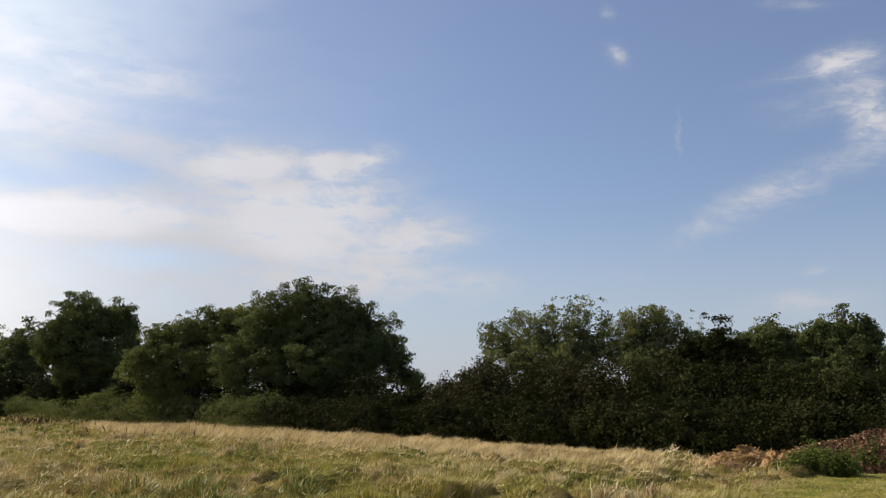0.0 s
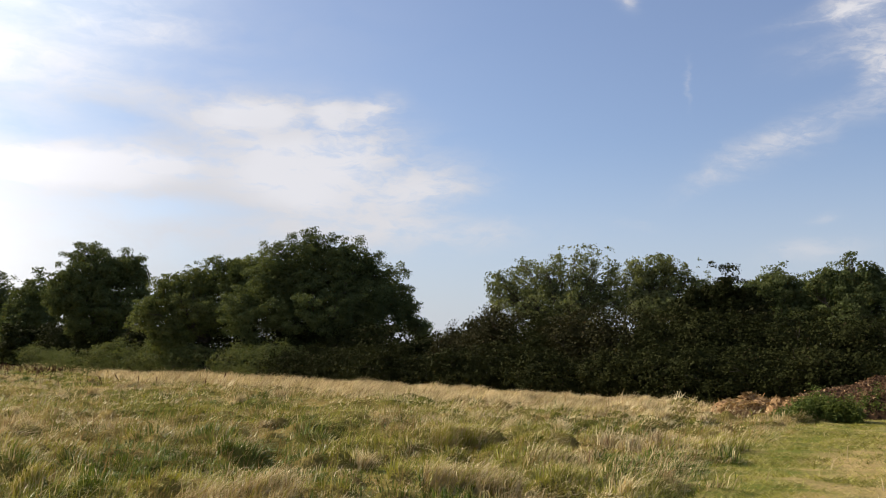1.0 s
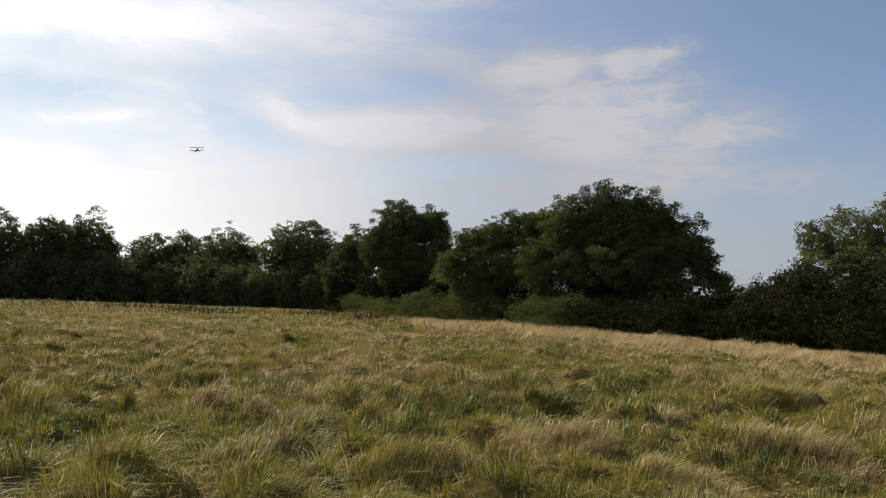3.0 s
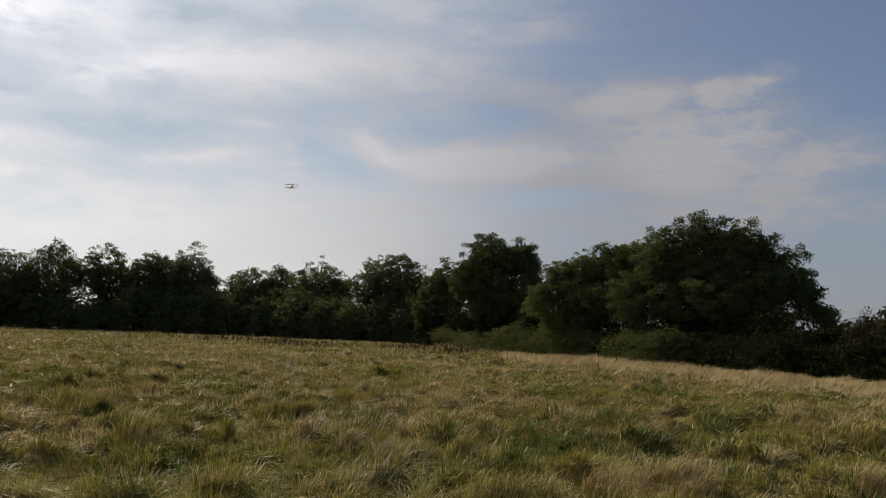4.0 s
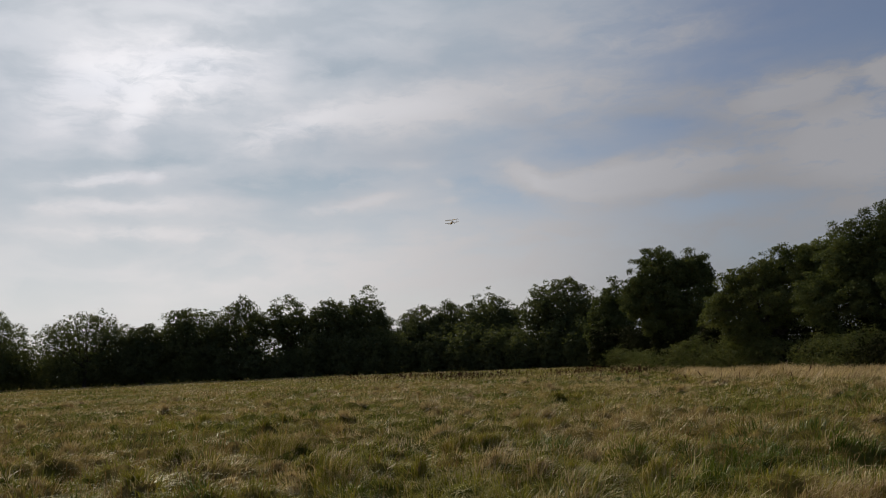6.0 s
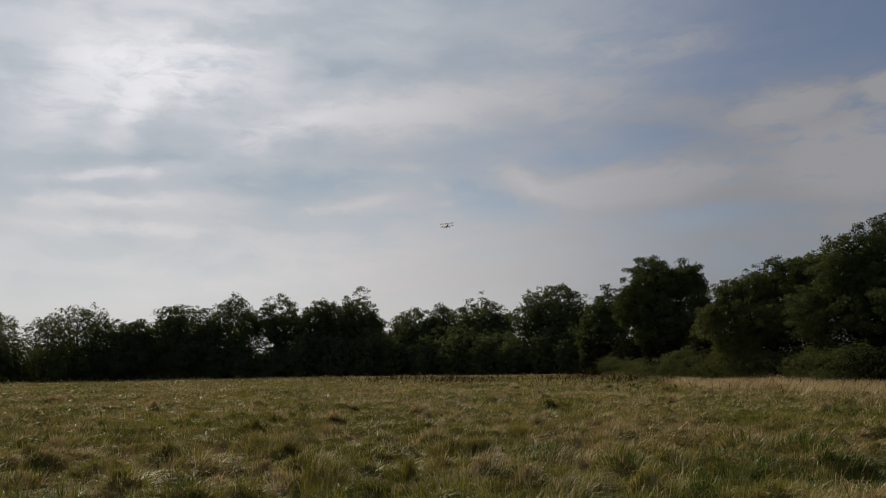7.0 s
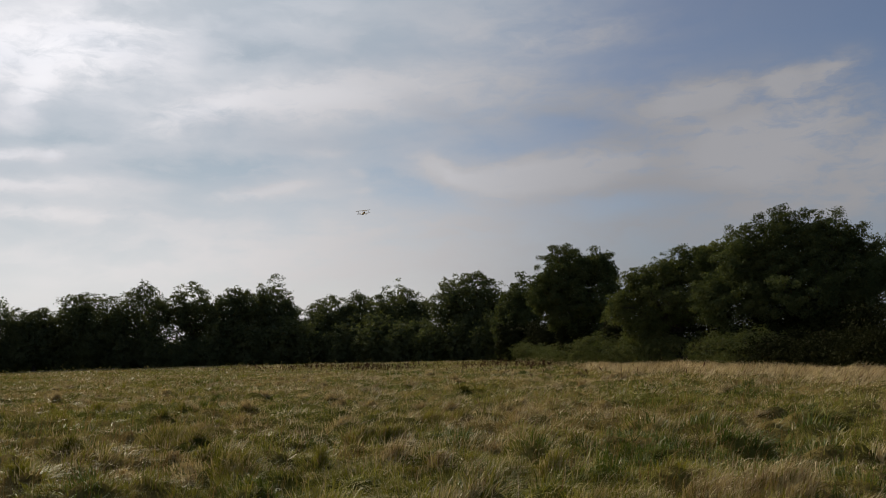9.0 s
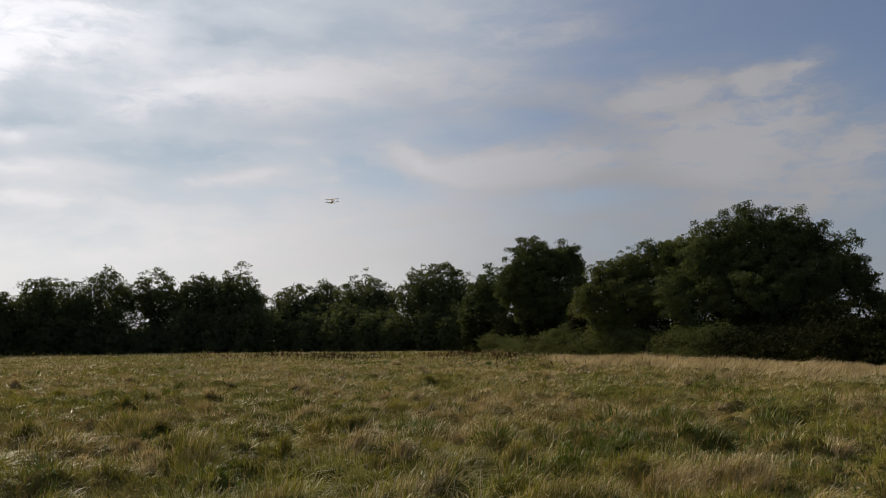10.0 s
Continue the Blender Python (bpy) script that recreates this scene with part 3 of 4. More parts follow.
def make_grass():
    rng = np.random.default_rng(11)
    n = 560000
    x, y, r, _ = scatter(rng, n, 7.5, 150.0, 1.72)
    hump, knob = domes(x, y, 0.85, 3), domes(x, y, 0.4, 13)
    # tussocks: tall grass on the domes that falls outward and downwind, short grass in the hollows
    height = (0.045 + 0.17 * hump + 0.08 * knob) * rng.uniform(0.5, 1.5, n) * (0.6 + 0.8 * fractal(x, y, 5.0, 23))
    fall_x = domes(x - 0.06, y, 0.85, 3) - domes(x + 0.06, y, 0.85, 3) + 0.5 * (domes(x - 0.05, y, 0.4, 13) - domes(x + 0.05, y, 0.4, 13))
    fall_y = domes(x, y - 0.06, 0.85, 3) - domes(x, y + 0.06, 0.85, 3) + 0.5 * (domes(x, y - 0.05, 0.4, 13) - domes(x, y + 0.05, 0.4, 13))
    swirl = 14.0 * (fractal(x, y, 1.3, 51) - 0.5) + rng.normal(0, 0.5, n)
    lx = np.clip(4.0 * fall_x, -1, 1) + 0.35 + 0.8 * np.cos(swirl) + rng.normal(0, 0.5, n)
    ly = np.clip(4.0 * fall_y, -1, 1) + 0.8 * np.sin(swirl) + rng.normal(0, 0.5, n)
    push = height * rng.uniform(0.3, 1.7, n)
    lx, ly = push * lx, push * ly
    close = np.clip((19 - r) / 9, 0, 1)
    dry = rng.random(n) < np.clip(straw_share(x, y) - 0.16 * close + 1.3 * (fractal(x, y, 0.9, 33, 2) - 0.5), 0.04, 0.95)
    # taller stands here and there
    m = 620
    tx, ty, tr, _ = scatter(rng, m, 7.5, 60.0, 1.2)
    k = 120000
    own = rng.integers(0, m, k)
    out, turn = np.abs(rng.normal(0, 0.5, k)), rng.uniform(0, 2 * np.pi, k)
    size = rng.uniform(0.15, 0.45, m)[own]
    tall = rng.uniform(0.15, 0.34, m)[own] * rng.uniform(0.6, 1.15, k)
    way = (2 * np.pi * (fractal(tx, ty, 3.0, 51) - 0.5) * 0.7 + rng.normal(0, 0.5, m))[own] + rng.normal(0, 0.75, k)
    bow = tall * rng.uniform(0.2, 1.4, k)
    x, y = np.concatenate([x, tx[own] + out * size * np.cos(turn)]), np.concatenate([y, ty[own] + out * size * np.sin(turn)])
    height = np.concatenate([height, tall])
    lx = np.concatenate([lx, bow * np.cos(way) + 0.1 * out * np.cos(turn)])
    ly = np.concatenate([ly, -bow * np.sin(way) + 0.1 * out * np.sin(turn)])
    dry = np.concatenate([dry, (rng.random(m) < straw_share(tx, ty) + 0.3)[own] ^ (rng.random(k) < 0.1)])
    fresh = fractal(x, y, 3.6, 63) + 0.5 * (fractal(x, y, 0.8, 65) - 0.5) + 0.09 * np.clip((21 - np.hypot(x, y)) / 9, 0, 1)
    dry = np.where(dry, 1, np.where(fresh > 0.6, 2, 0))
    # pale tall grass along the foot of the hedge, lush grass along the cut
    for k, kind in ((85000, "rim"), (40000, "cut")):
        if kind == "rim":
            a = rng.uniform(-14, 27, k)
            d = edge_distance(a) - np.abs(rng.normal(0, 4.0, k)) + 0.5
            px, py = -d * np.sin(np.radians(a)), d * np.cos(np.radians(a))
        else:
            py = rng.uniform(9, 26, k)
            px = np.interp(py, [0, 8, 10.7, 13.4, 16.6, 21, 24, 40], [-3.5, 0.2, 1.9, 3.6, 5.4, 7.9, 9.6, 18.0]) - np.abs(rng.normal(0, 0.8, k)) + 0.3
        tall = (rng.uniform(0.14, 0.34, k) * np.interp(a, [-12, 2, 11, 27], [0.9, 1.2, 1.9, 2.0]) if kind == "rim" else rng.uniform(0.07, 0.2, k)) * (0.5 + 0.9 * fractal(px, py, 2.0, 27))
        way = rng.normal(0.1, 0.6, k) if kind == "rim" else 5.0 * (fractal(px, py, 1.1, 57) - 0.5) + rng.normal(0, 0.7, k)
        bow = tall * (rng.uniform(0.3, 1.3, k) if kind == "rim" else rng.uniform(0.8, 2.4, k))
        x, y, height = np.concatenate([x, px]), np.concatenate([y, py]), np.concatenate([height, tall])
        lx, ly = np.concatenate([lx, bow * np.cos(way)]), np.concatenate([ly, -bow * np.sin(way)])
        dry = np.concatenate([dry, np.where(rng.random(k) < (0.93 if kind == "rim" else 0.3), 1, np.where(fractal(px, py, 1.5, 67) > 0.5, 2, 0) if kind == "cut" else 0)])
    # single stands that hang over dark hollows
    for px, py, size, tall, share in STANDS:
        k = int(2600 * size)
        turn, out = rng.uniform(0, 2 * np.pi, k), np.sqrt(rng.random(k))
        sx, sy = px - 0.25 * size + out * size * np.cos(turn), py + 0.55 * size + out * size * 0.6 * np.sin(turn)
        h = tall * rng.uniform(0.6, 1.15, k)
        way = rng.normal(0.25, 0.8, k)
        bow = h * rng.uniform(0.3, 1.2, k)
        x, y, height = np.concatenate([x, sx]), np.concatenate([y, sy]), np.concatenate([height, h])
        lx, ly = np.concatenate([lx, bow * np.cos(way)]), np.concatenate([ly, -bow * np.sin(way)])
        dry = np.concatenate([dry, np.where(rng.random(k) < share, 1, 2 if share < 0.25 else 0)])
    r, az = np.hypot(x, y), np.degrees(np.arctan2(-x, y))
    keep = (r > 7) & (r < edge_distance(az) + np.where(az > 27, -1.5, 1.5)) & (rng.random(len(x)) > mown(x, y) * 0.997)
    x, y, r, height, lx, ly, dry = (v[keep] for v in (x, y, r, height, lx, ly, dry))
    for px, py, size in MATS:
        bare = ((x - px) / 1.3) ** 2 + (y - py + 0.25) ** 2 < size ** 2
        height = np.where(bare, height * 0.25, height)
    width = 0.0108 * (np.maximum(r, 8) / 10) ** 0.9 * rng.uniform(0.45, 1.25, len(x))
    bent = r < 18
    for flag, name, mat, label in ((0, "meadow_grass", GREEN_BLADE, "tall yellowish green meadow grass combed over by wind"),
                                   (1, "dry_grass", STRAW_BLADE, "tall straw-coloured dry grass among the green"),
                                   (2, "lush_grass", LUSH_BLADE, "fresh dark green grass in patches of the meadow")):
        k = dry == flag
        blades(name, x[k], y[k], height[k], width[k], lx[k], ly[k], mat, label, rng, bent=bent[k])
    px, py, size = (np.repeat(v, 420) for v in np.array(MATS).T)
    m = len(px)
    a, out = rng.uniform(0, 2 * np.pi, m), np.sqrt(rng.random(m))
    px, py = px + 1.3 * size * out * np.cos(a), py + size * out * np.sin(a)
    a, far = rng.normal(0.4, 0.7, m), rng.uniform(0.1, 0.3, m)
    blades("flattened_straw", px, py, rng.uniform(0.05, 0.10, m), np.full(m, 0.011), far * np.cos(a), far * np.sin(a), STRAW_BLADE,
           "pale dry straw lying flat in small mats", rng)
    # thin seed stalks over the rest
    n = 22000
    x, y, r, az = scatter(rng, n, 8.0, 120.0, 1.7)
    k = (r < edge_distance(az) - np.where(az > 24, 14.0, 0.5)) & (mown(x, y) < 0.4) & (rng.random(n) < np.clip(2.4 * (fractal(x, y, 6, 91) - 0.35), 0.05, 1))
    x, y, r = x[k], y[k], r[k]
    n = len(x)
    height = rng.uniform(0.3, 0.55, n)
    blades("seed_stalks", x, y, height, 0.005 * (r / 10) ** 0.8, height * rng.uniform(0.1, 0.8, n), rng.normal(0, 0.12, n), SEED_STALK,
           "thin reddish-brown seed stalks standing over the grass", rng)
    # the cut strip
    n = 230000
    x, y, r, az = scatter(rng, n, 8.5, 34.0, 1.5, -38.0, 4.0)
    k = (strip(x, y) > -0.2) & (rng.random(n) < np.clip(4 * (fractal(x, y, 1.0, 19) - 0.3), 0.1, 1)) & (r < edge_distance(az))
    x, y, r = x[k], y[k], r[k]
    n = len(x)
    a = rng.uniform(0, 2 * np.pi, n)
    h = rng.uniform(0.04, 0.12, n) * (0.4 + 1.2 * fractal(x, y, 0.8, 29))
    blades("mown_grass", x, y, h, 0.011 * (r / 10) ** 0.85, h * np.cos(a) * 1.2, h * np.sin(a) * 1.2, GREEN_BLADE, "short mown green grass of the cut strip", rng,
           bent=np.zeros(n, bool))
    n = 420000
    x, y, r, az = scatter(rng, n, 8.5, 30.0, 1.4, -38.0, 4.0)
    inside = np.clip((strip(x, y) - 1.6) / 2.0, 0, 1)
    k = rng.random(n) < inside * np.clip(3.6 * (fractal(x, y, 1.2, 15) - 0.32), 0.08, 1) * np.clip((22 - y) / 7, 0.06, 1)
    x, y, r = x[k], y[k], r[k]
    n = len(x)
    a = rng.uniform(0, 2 * np.pi, n)
    far = rng.uniform(0.06, 0.2, n)
    blades("grass_cuttings", x, y, rng.uniform(0.03, 0.075, n), 0.012 * (r / 10) ** 0.85, far * np.cos(a), far * np.sin(a), CUT_STRAW,
           "dry yellow grass cuttings lying on the mown strip", rng, bent=np.zeros(n, bool))


def make_docks():
    """Dark seeded dock stems near the far edge."""
    rng = np.random.default_rng(5)
    m = 2600
    az = np.concatenate([24 + 24 * rng.beta(1.3, 2.0, m), rng.uniform(8, 26, 60)])
    d = np.concatenate([np.interp(az[:m], [21, 30, 50], [60, 74, 92]) + rng.normal(0, 7, m), rng.uniform(40, 58, 60)])
    x, y = -d * np.sin(np.radians(az)), d * np.cos(np.radians(az))
    ok = (d < edge_distance(az) - 3) & (rng.random(len(az)) < np.clip(5 * (fractal(x, y, 4.0, 83) - 0.48), 0.02, 0.8))
    paths = []
    for px, py in zip(x[ok], y[ok]):
        h = rng.uniform(0.22, 0.62)
        lean = rng.normal(0, 0.10, 2)
        w = rng.uniform(0.5, 1.1)
        paths.append([((px, py, 0), 0.006), ((px + lean[0] * 0.4, py + lean[1] * 0.4, h * 0.5), 0.016 * w),
                      ((px + lean[0], py + lean[1], h * 0.8), 0.042 * w), ((px + lean[0] * 1.2, py + lean[1] * 1.2, h), 0.008)])
    tagged(new("dock_stems", tubes("dock_stems", paths, DOCK, 4)), "dark brown seeded dock stems standing in the grass", "weeds", kind="stuff")


make_grass()
make_docks()

# ---------------------------------------------------------------- trees, from the far end of the field round to the heap
FAR = "dark broad-leaved tree in the row at the far field edge"
OPEN = "airy broad-leaved tree with sky showing between its branches"
far_trees = [
    (67.2, 150, [(67.2, 2.0, 2.9, 2.2)], 0.15, FAR),
    (61.0, 146, [(61.0, 2.0, 2.5, 1.75), (59.9, 2.6, 1.2, 1.2)], 0.3, OPEN),
    (57.6, 143, [(57.6, 1.5, 1.5, 1.6)], 0.0, FAR),
    (54.3, 141, [(54.4, 2.2, 2.0, 1.75), (55.2, 2.7, 1.1, 1.1)], 0.1, FAR),
    (51.4, 139, [(51.4, 2.5, 1.7, 2.0)], 0.25, OPEN),
    (48.3, 137, [(48.3, 2.7, 1.5, 1.8)], 0.55, OPEN),
    (45.6, 135, [(45.6, 2.4, 1.5, 2.1)], 0.2, FAR),
    (43.1, 133, [(43.2, 2.7, 1.4, 2.1), (42.2, 1.4, 1.3, 1.6)], 0.2, FAR),
    (38.8, 129, [(39.4, 1.8, 1.7, 1.9), (37.4, 2.1, 1.4, 1.8)], 0.05, FAR),
    (34.7, 126, [(34.8, 2.2, 1.9, 2.0), (33.4, 1.8, 1.3, 1.8)], 0.05, FAR),
    (29.8, 116, [(29.9, 2.9, 2.3, 2.1), (28.6, 1.8, 1.5, 2.0)], 0.12, FAR),
]
for i, (az, d, env, gaps, label) in enumerate(far_trees):
    lift = 0.2 if az > 48 else 0.1
    env = [(a, e + lift, w, h) for a, e, w, h in env]
    a, e, w, h = env[0]
    side = 1 if i % 2 else -1
    env = env + [(a + side * 0.5 * w, e - 0.3, w * 0.75, h * 0.85), (a - side * 0.6 * w, e - 0.5, w * 0.65, h * 0.8), (az, 0.45, w * 1.15, 1.0)]
    airy = label == OPEN
    if not airy:
        env.append((az, 1.3, w * 1.1, 1.3))
    tree("tree", az, d, env, FAR_LEAF, label, 100 + i, clump=0.85 if airy else 1.05, count=22000 if airy else 30000, size=0.185,
         gaps=min(0.95, 0.42 + gaps) if airy else gaps * 0.6, ragged=0.5, group="far tree row", limbs=34 if airy else 14, trunk=0.3)

tree("tree", 26.0, 104, [(26.2, 2.4, 1.8, 2.3), (27.0, 1.2, 1.6, 1.8)], OAK_LEAF, "dark rounded tree against its taller neighbour", 31, clump=0.95, count=30000, size=0.14)
tree("oak_tree", 22.3, 74, [(23.3, 4.7, 2.0, 2.0), (21.2, 5.0, 1.3, 1.4), (22.2, 2.5, 3.0, 2.4), (20.4, 4.7, 0.8, 0.8), (24.3, 3.2, 1.8, 2.0)], OAK_LEAF,
     "dark dense oak with a lobed round crown", 132, clump=0.75, count=76000, size=0.10, ragged=0.5, limbs=22)
tree("ash_tree", 16.0, 60, [(18.3, 3.6, 1.5, 1.5), (16.7, 4.2, 1.6, 1.8), (15.0, 4.6, 1.6, 1.85), (13.0, 4.8, 1.7, 1.95), (19.7, 2.2, 1.3, 1.3), (16.0, 2.4, 3.2, 2.0), (18.4, 1.2, 1.8, 1.6), (14.1, 4.5, 1.7, 1.8)], ASH_LEAF,
     "lighter green ash with feathery drooping twigs", 33, clump=0.5, count=90000, size=0.078, ragged=0.8, gaps=0.2, limbs=26)
tree("oak_tree", 8.0, 55, [(9.7, 5.4, 2.2, 3.0), (7.3, 5.3, 2.3, 2.9), (5.7, 5.6, 1.0, 1.8), (4.2, 3.9, 1.5, 2.2), (11.7, 5.3, 1.2, 2.2), (11.8, 3.8, 2.4, 2.6), (7.6, 2.6, 5.0, 2.8), (3.0, 2.7, 1.2, 1.9), (2.0, 1.5, 0.9, 1.2), (13.6, 2.4, 1.8, 2.0)], OAK_LEAF,
     "broad dark oak with a high domed crown of lobed foliage", 34, clump=0.62, count=180000, size=0.074, ragged=0.6, limbs=34, trunk=0.42)
tree("willow_tree", -7.2, 47, [(-8.3, 4.9, 2.1, 2.7), (-5.8, 4.4, 2.2, 2.1), (-3.6, 4.2, 1.6, 1.7), (-10.4, 4.7, 1.6, 2.2), (-7.0, 3.3, 4.8, 1.3)], WILLOW_LEAF,
     "light grey-green willow with open branching crown", 35, clump=0.34, count=46000, size=0.07, gaps=0.74, ragged=0.8, limbs=60, trunk=0.14)
tree("willow_tree", -13.6, 46, [(-12.7, 4.9, 1.5, 2.5), (-14.4, 4.6, 1.6, 2.4), (-16.0, 4.1, 1.3, 2.0), (-13.6, 3.3, 3.2, 1.2)], WILLOW_LEAF,
     "thin-leaved willow with dark branches against the sky", 36, clump=0.34, count=36000, size=0.07, gaps=0.8, ragged=0.8, limbs=60, trunk=0.13)
# the hawthorn's shaded look comes from its darkened leaf colour
tree("hawthorn_tree", -18.0, 41, [(-17.6, 3.4, 1.2, 2.3), (-18.8, 2.8, 1.6, 2.1), (-16.0, 2.8, 1.9, 1.9), (-19.6, 2.2, 1.6, 2.0)], SHADED_THORN_LEAF,
     "dense hawthorn standing in the hedge, coloured dark as in shade", 37, core=0.3, clump=0.5, count=40000, size=0.075, trunk=0.16)
tree("ash_tree", -22.0, 44, [(-21.2, 4.0, 1.7, 1.9), (-19.4, 3.6, 1.2, 1.6), (-22.8, 3.3, 1.8, 2.2), (-21.6, 2.0, 2.6, 2.2)], OAK_LEAF, "olive green young ash above the hedge", 38, core=0.4, clump=0.42, count=40000, size=0.07, gaps=0.4, limbs=24, trunk=0.16)
tree("ash_tree", -25.8, 43, [(-24.2, 4.4, 1.3, 1.8), (-25.6, 4.7, 1.3, 2.0), (-26.6, 4.4, 0.9, 1.7), (-25.8, 2.6, 2.6, 2.4)], OAK_LEAF, "feathery olive young ash with an uneven top", 39, clump=0.42, count=48000, size=0.07, gaps=0.5, limbs=26, trunk=0.16)
tree("oak_tree", -30.4, 42, [(-30.4, 3.3, 2.2, 2.4), (-32.5, 3.5, 2.0, 2.2), (-29.8, 1.6, 2.4, 1.8)], SCRUB_LEAF, "yellowing rounded tree at the end of the hedge", 40, clump=0.5, count=44000, size=0.075, trunk=0.2)


# ---------------------------------------------------------------- the hedge of bramble and blackthorn below the trees
def hedge():
    rng = np.random.default_rng(77)
    az_list, az = [], 27.5
    while az > -36:
        az_list.append(az)
        az -= 145.0 / edge_distance(az) * (0.6 if az > 22 else 0.8)
    for i, az in enumerate(az_list):
        d = float(edge_distance(az)) + (1.8 if az < 23 else 1.0) + rng.uniform(-0.4, 1.2)
        top = float(np.interp(az, [-36, -26, -21, -19, -16, -11, -3, -1.6, 0.7, 8, 12, 18, 22, 27],
                              [1.0, 0.9, 0.8, 0.8, 1.0, 1.0, 0.8, 0.6, 0.5, 0.3, 0.6, 0.7, 0.5, 0.1])) + (rng.uniform(-0.5, 0.6) if az > 3 else rng.uniform(-0.45, 0.35))
        k = 57.3 / d
        w = (rng.uniform(2.4, 3.6) if az > 3 else rng.uniform(1.5, 2.8)) * k
        low = -EYE * k
        high = top - low
        env = [(az, low + high * 0.3, w, high * 0.62), (az + rng.uniform(-1, 1) * w * 0.5, low + high * 0.6, w * 0.6, high * 0.38)]
        # right of this the hedge's shade is painted by the darker leaf colour
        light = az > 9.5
        mat, label = (SCRUB_LEAF, "olive green bramble bush at the meadow edge") if light else (SHADED_THORN_LEAF, "blackthorn bush at the meadow edge, shade put into its dark colour")
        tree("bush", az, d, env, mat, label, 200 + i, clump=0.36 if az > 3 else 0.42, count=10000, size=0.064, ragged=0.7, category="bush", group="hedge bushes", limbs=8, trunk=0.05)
    # the thicket under the trees, one row further in; leaf colours carry its shade
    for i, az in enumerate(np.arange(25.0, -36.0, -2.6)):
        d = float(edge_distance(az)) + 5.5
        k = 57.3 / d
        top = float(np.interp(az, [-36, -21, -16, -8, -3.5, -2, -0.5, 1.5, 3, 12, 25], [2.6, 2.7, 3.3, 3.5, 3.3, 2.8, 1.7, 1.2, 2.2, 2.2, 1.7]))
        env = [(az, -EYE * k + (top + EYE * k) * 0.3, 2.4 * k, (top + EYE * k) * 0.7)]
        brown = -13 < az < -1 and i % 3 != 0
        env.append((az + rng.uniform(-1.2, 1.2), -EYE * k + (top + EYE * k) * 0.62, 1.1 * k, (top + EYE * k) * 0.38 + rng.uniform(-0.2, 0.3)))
        tree("thicket_bush", az, d, env, SHADED_BRAMBLE_LEAF if brown else SHADED_THORN_LEAF,
             "tall brownish bramble and elder thicket below the trees, coloured dark as in shade" if brown else "thicket bush below the trees, its shade put into the leaf colour", 300 + i,
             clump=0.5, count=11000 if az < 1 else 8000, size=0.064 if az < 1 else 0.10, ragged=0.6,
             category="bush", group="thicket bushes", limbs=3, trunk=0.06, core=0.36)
    # a filling row behind, with shade in the leaf colours too
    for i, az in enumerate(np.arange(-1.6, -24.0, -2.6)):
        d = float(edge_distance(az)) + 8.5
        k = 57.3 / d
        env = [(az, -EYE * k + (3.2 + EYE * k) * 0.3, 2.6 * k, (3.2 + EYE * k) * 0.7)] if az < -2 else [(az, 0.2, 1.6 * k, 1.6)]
        tree("thicket_bush", az, d, env, SHADED_BRAMBLE_LEAF if i % 2 else SHADED_THORN_LEAF, "dense thicket bush close behind the hedge, coloured dark as in shade", 330 + i, clump=0.6, count=8000, size=0.08, ragged=0.4,
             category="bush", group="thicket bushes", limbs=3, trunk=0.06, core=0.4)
    tree("thicket_bush", -1.6, 46.5, [(-1.6, 1.1, 1.0, 2.3), (-2.8, 1.4, 1.3, 2.5), (-0.3, 0.5, 0.8, 1.8), (-1.4, -0.6, 2.0, 1.6)], SHADED_BRAMBLE_LEAF,
         "tall brownish bramble and elder thicket below the trees, coloured dark as in shade", 350, clump=0.5, count=16000, size=0.064, ragged=0.6, category="bush", group="thicket bushes", limbs=3, trunk=0.06, core=0.3)
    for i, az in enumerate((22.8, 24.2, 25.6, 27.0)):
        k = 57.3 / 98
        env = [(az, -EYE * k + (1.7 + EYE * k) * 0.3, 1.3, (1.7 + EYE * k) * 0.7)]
        tree("thicket_bush", az, 98.0, env, SHADED_THORN_LEAF, "thicket bush below the trees, its shade put into the leaf colour", 360 + i, clump=0.8, count=6000, size=0.19, 
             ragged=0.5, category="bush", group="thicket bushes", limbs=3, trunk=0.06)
    for i, az in enumerate(np.arange(28.5, 72.0, 2.0)):
        d = float(edge_distance(az)) + 2.5
        k = 57.3 / d
        top = rng.uniform(1.8, 2.7) if abs(az - 48.5) > 1.5 else 0.9
        env = [(az, -EYE * k + (top + EYE * k) * 0.3, 1.45, (top + EYE * k) * 0.7)]
        for back in (0, 1):
            shifted = [(a + back, e, w, h) for a, e, w, h in env]
            tree("thicket_bush", az + back, d + 5 * back, shifted, FAR_LEAF, "dark undergrowth bush at the far field edge", 400 + i + 40 * back, clump=0.9, count=2800, size=0.21,
                 ragged=0.4, category="bush", group="far undergrowth", limbs=3, trunk=0.08, core=0.35)


hedge()


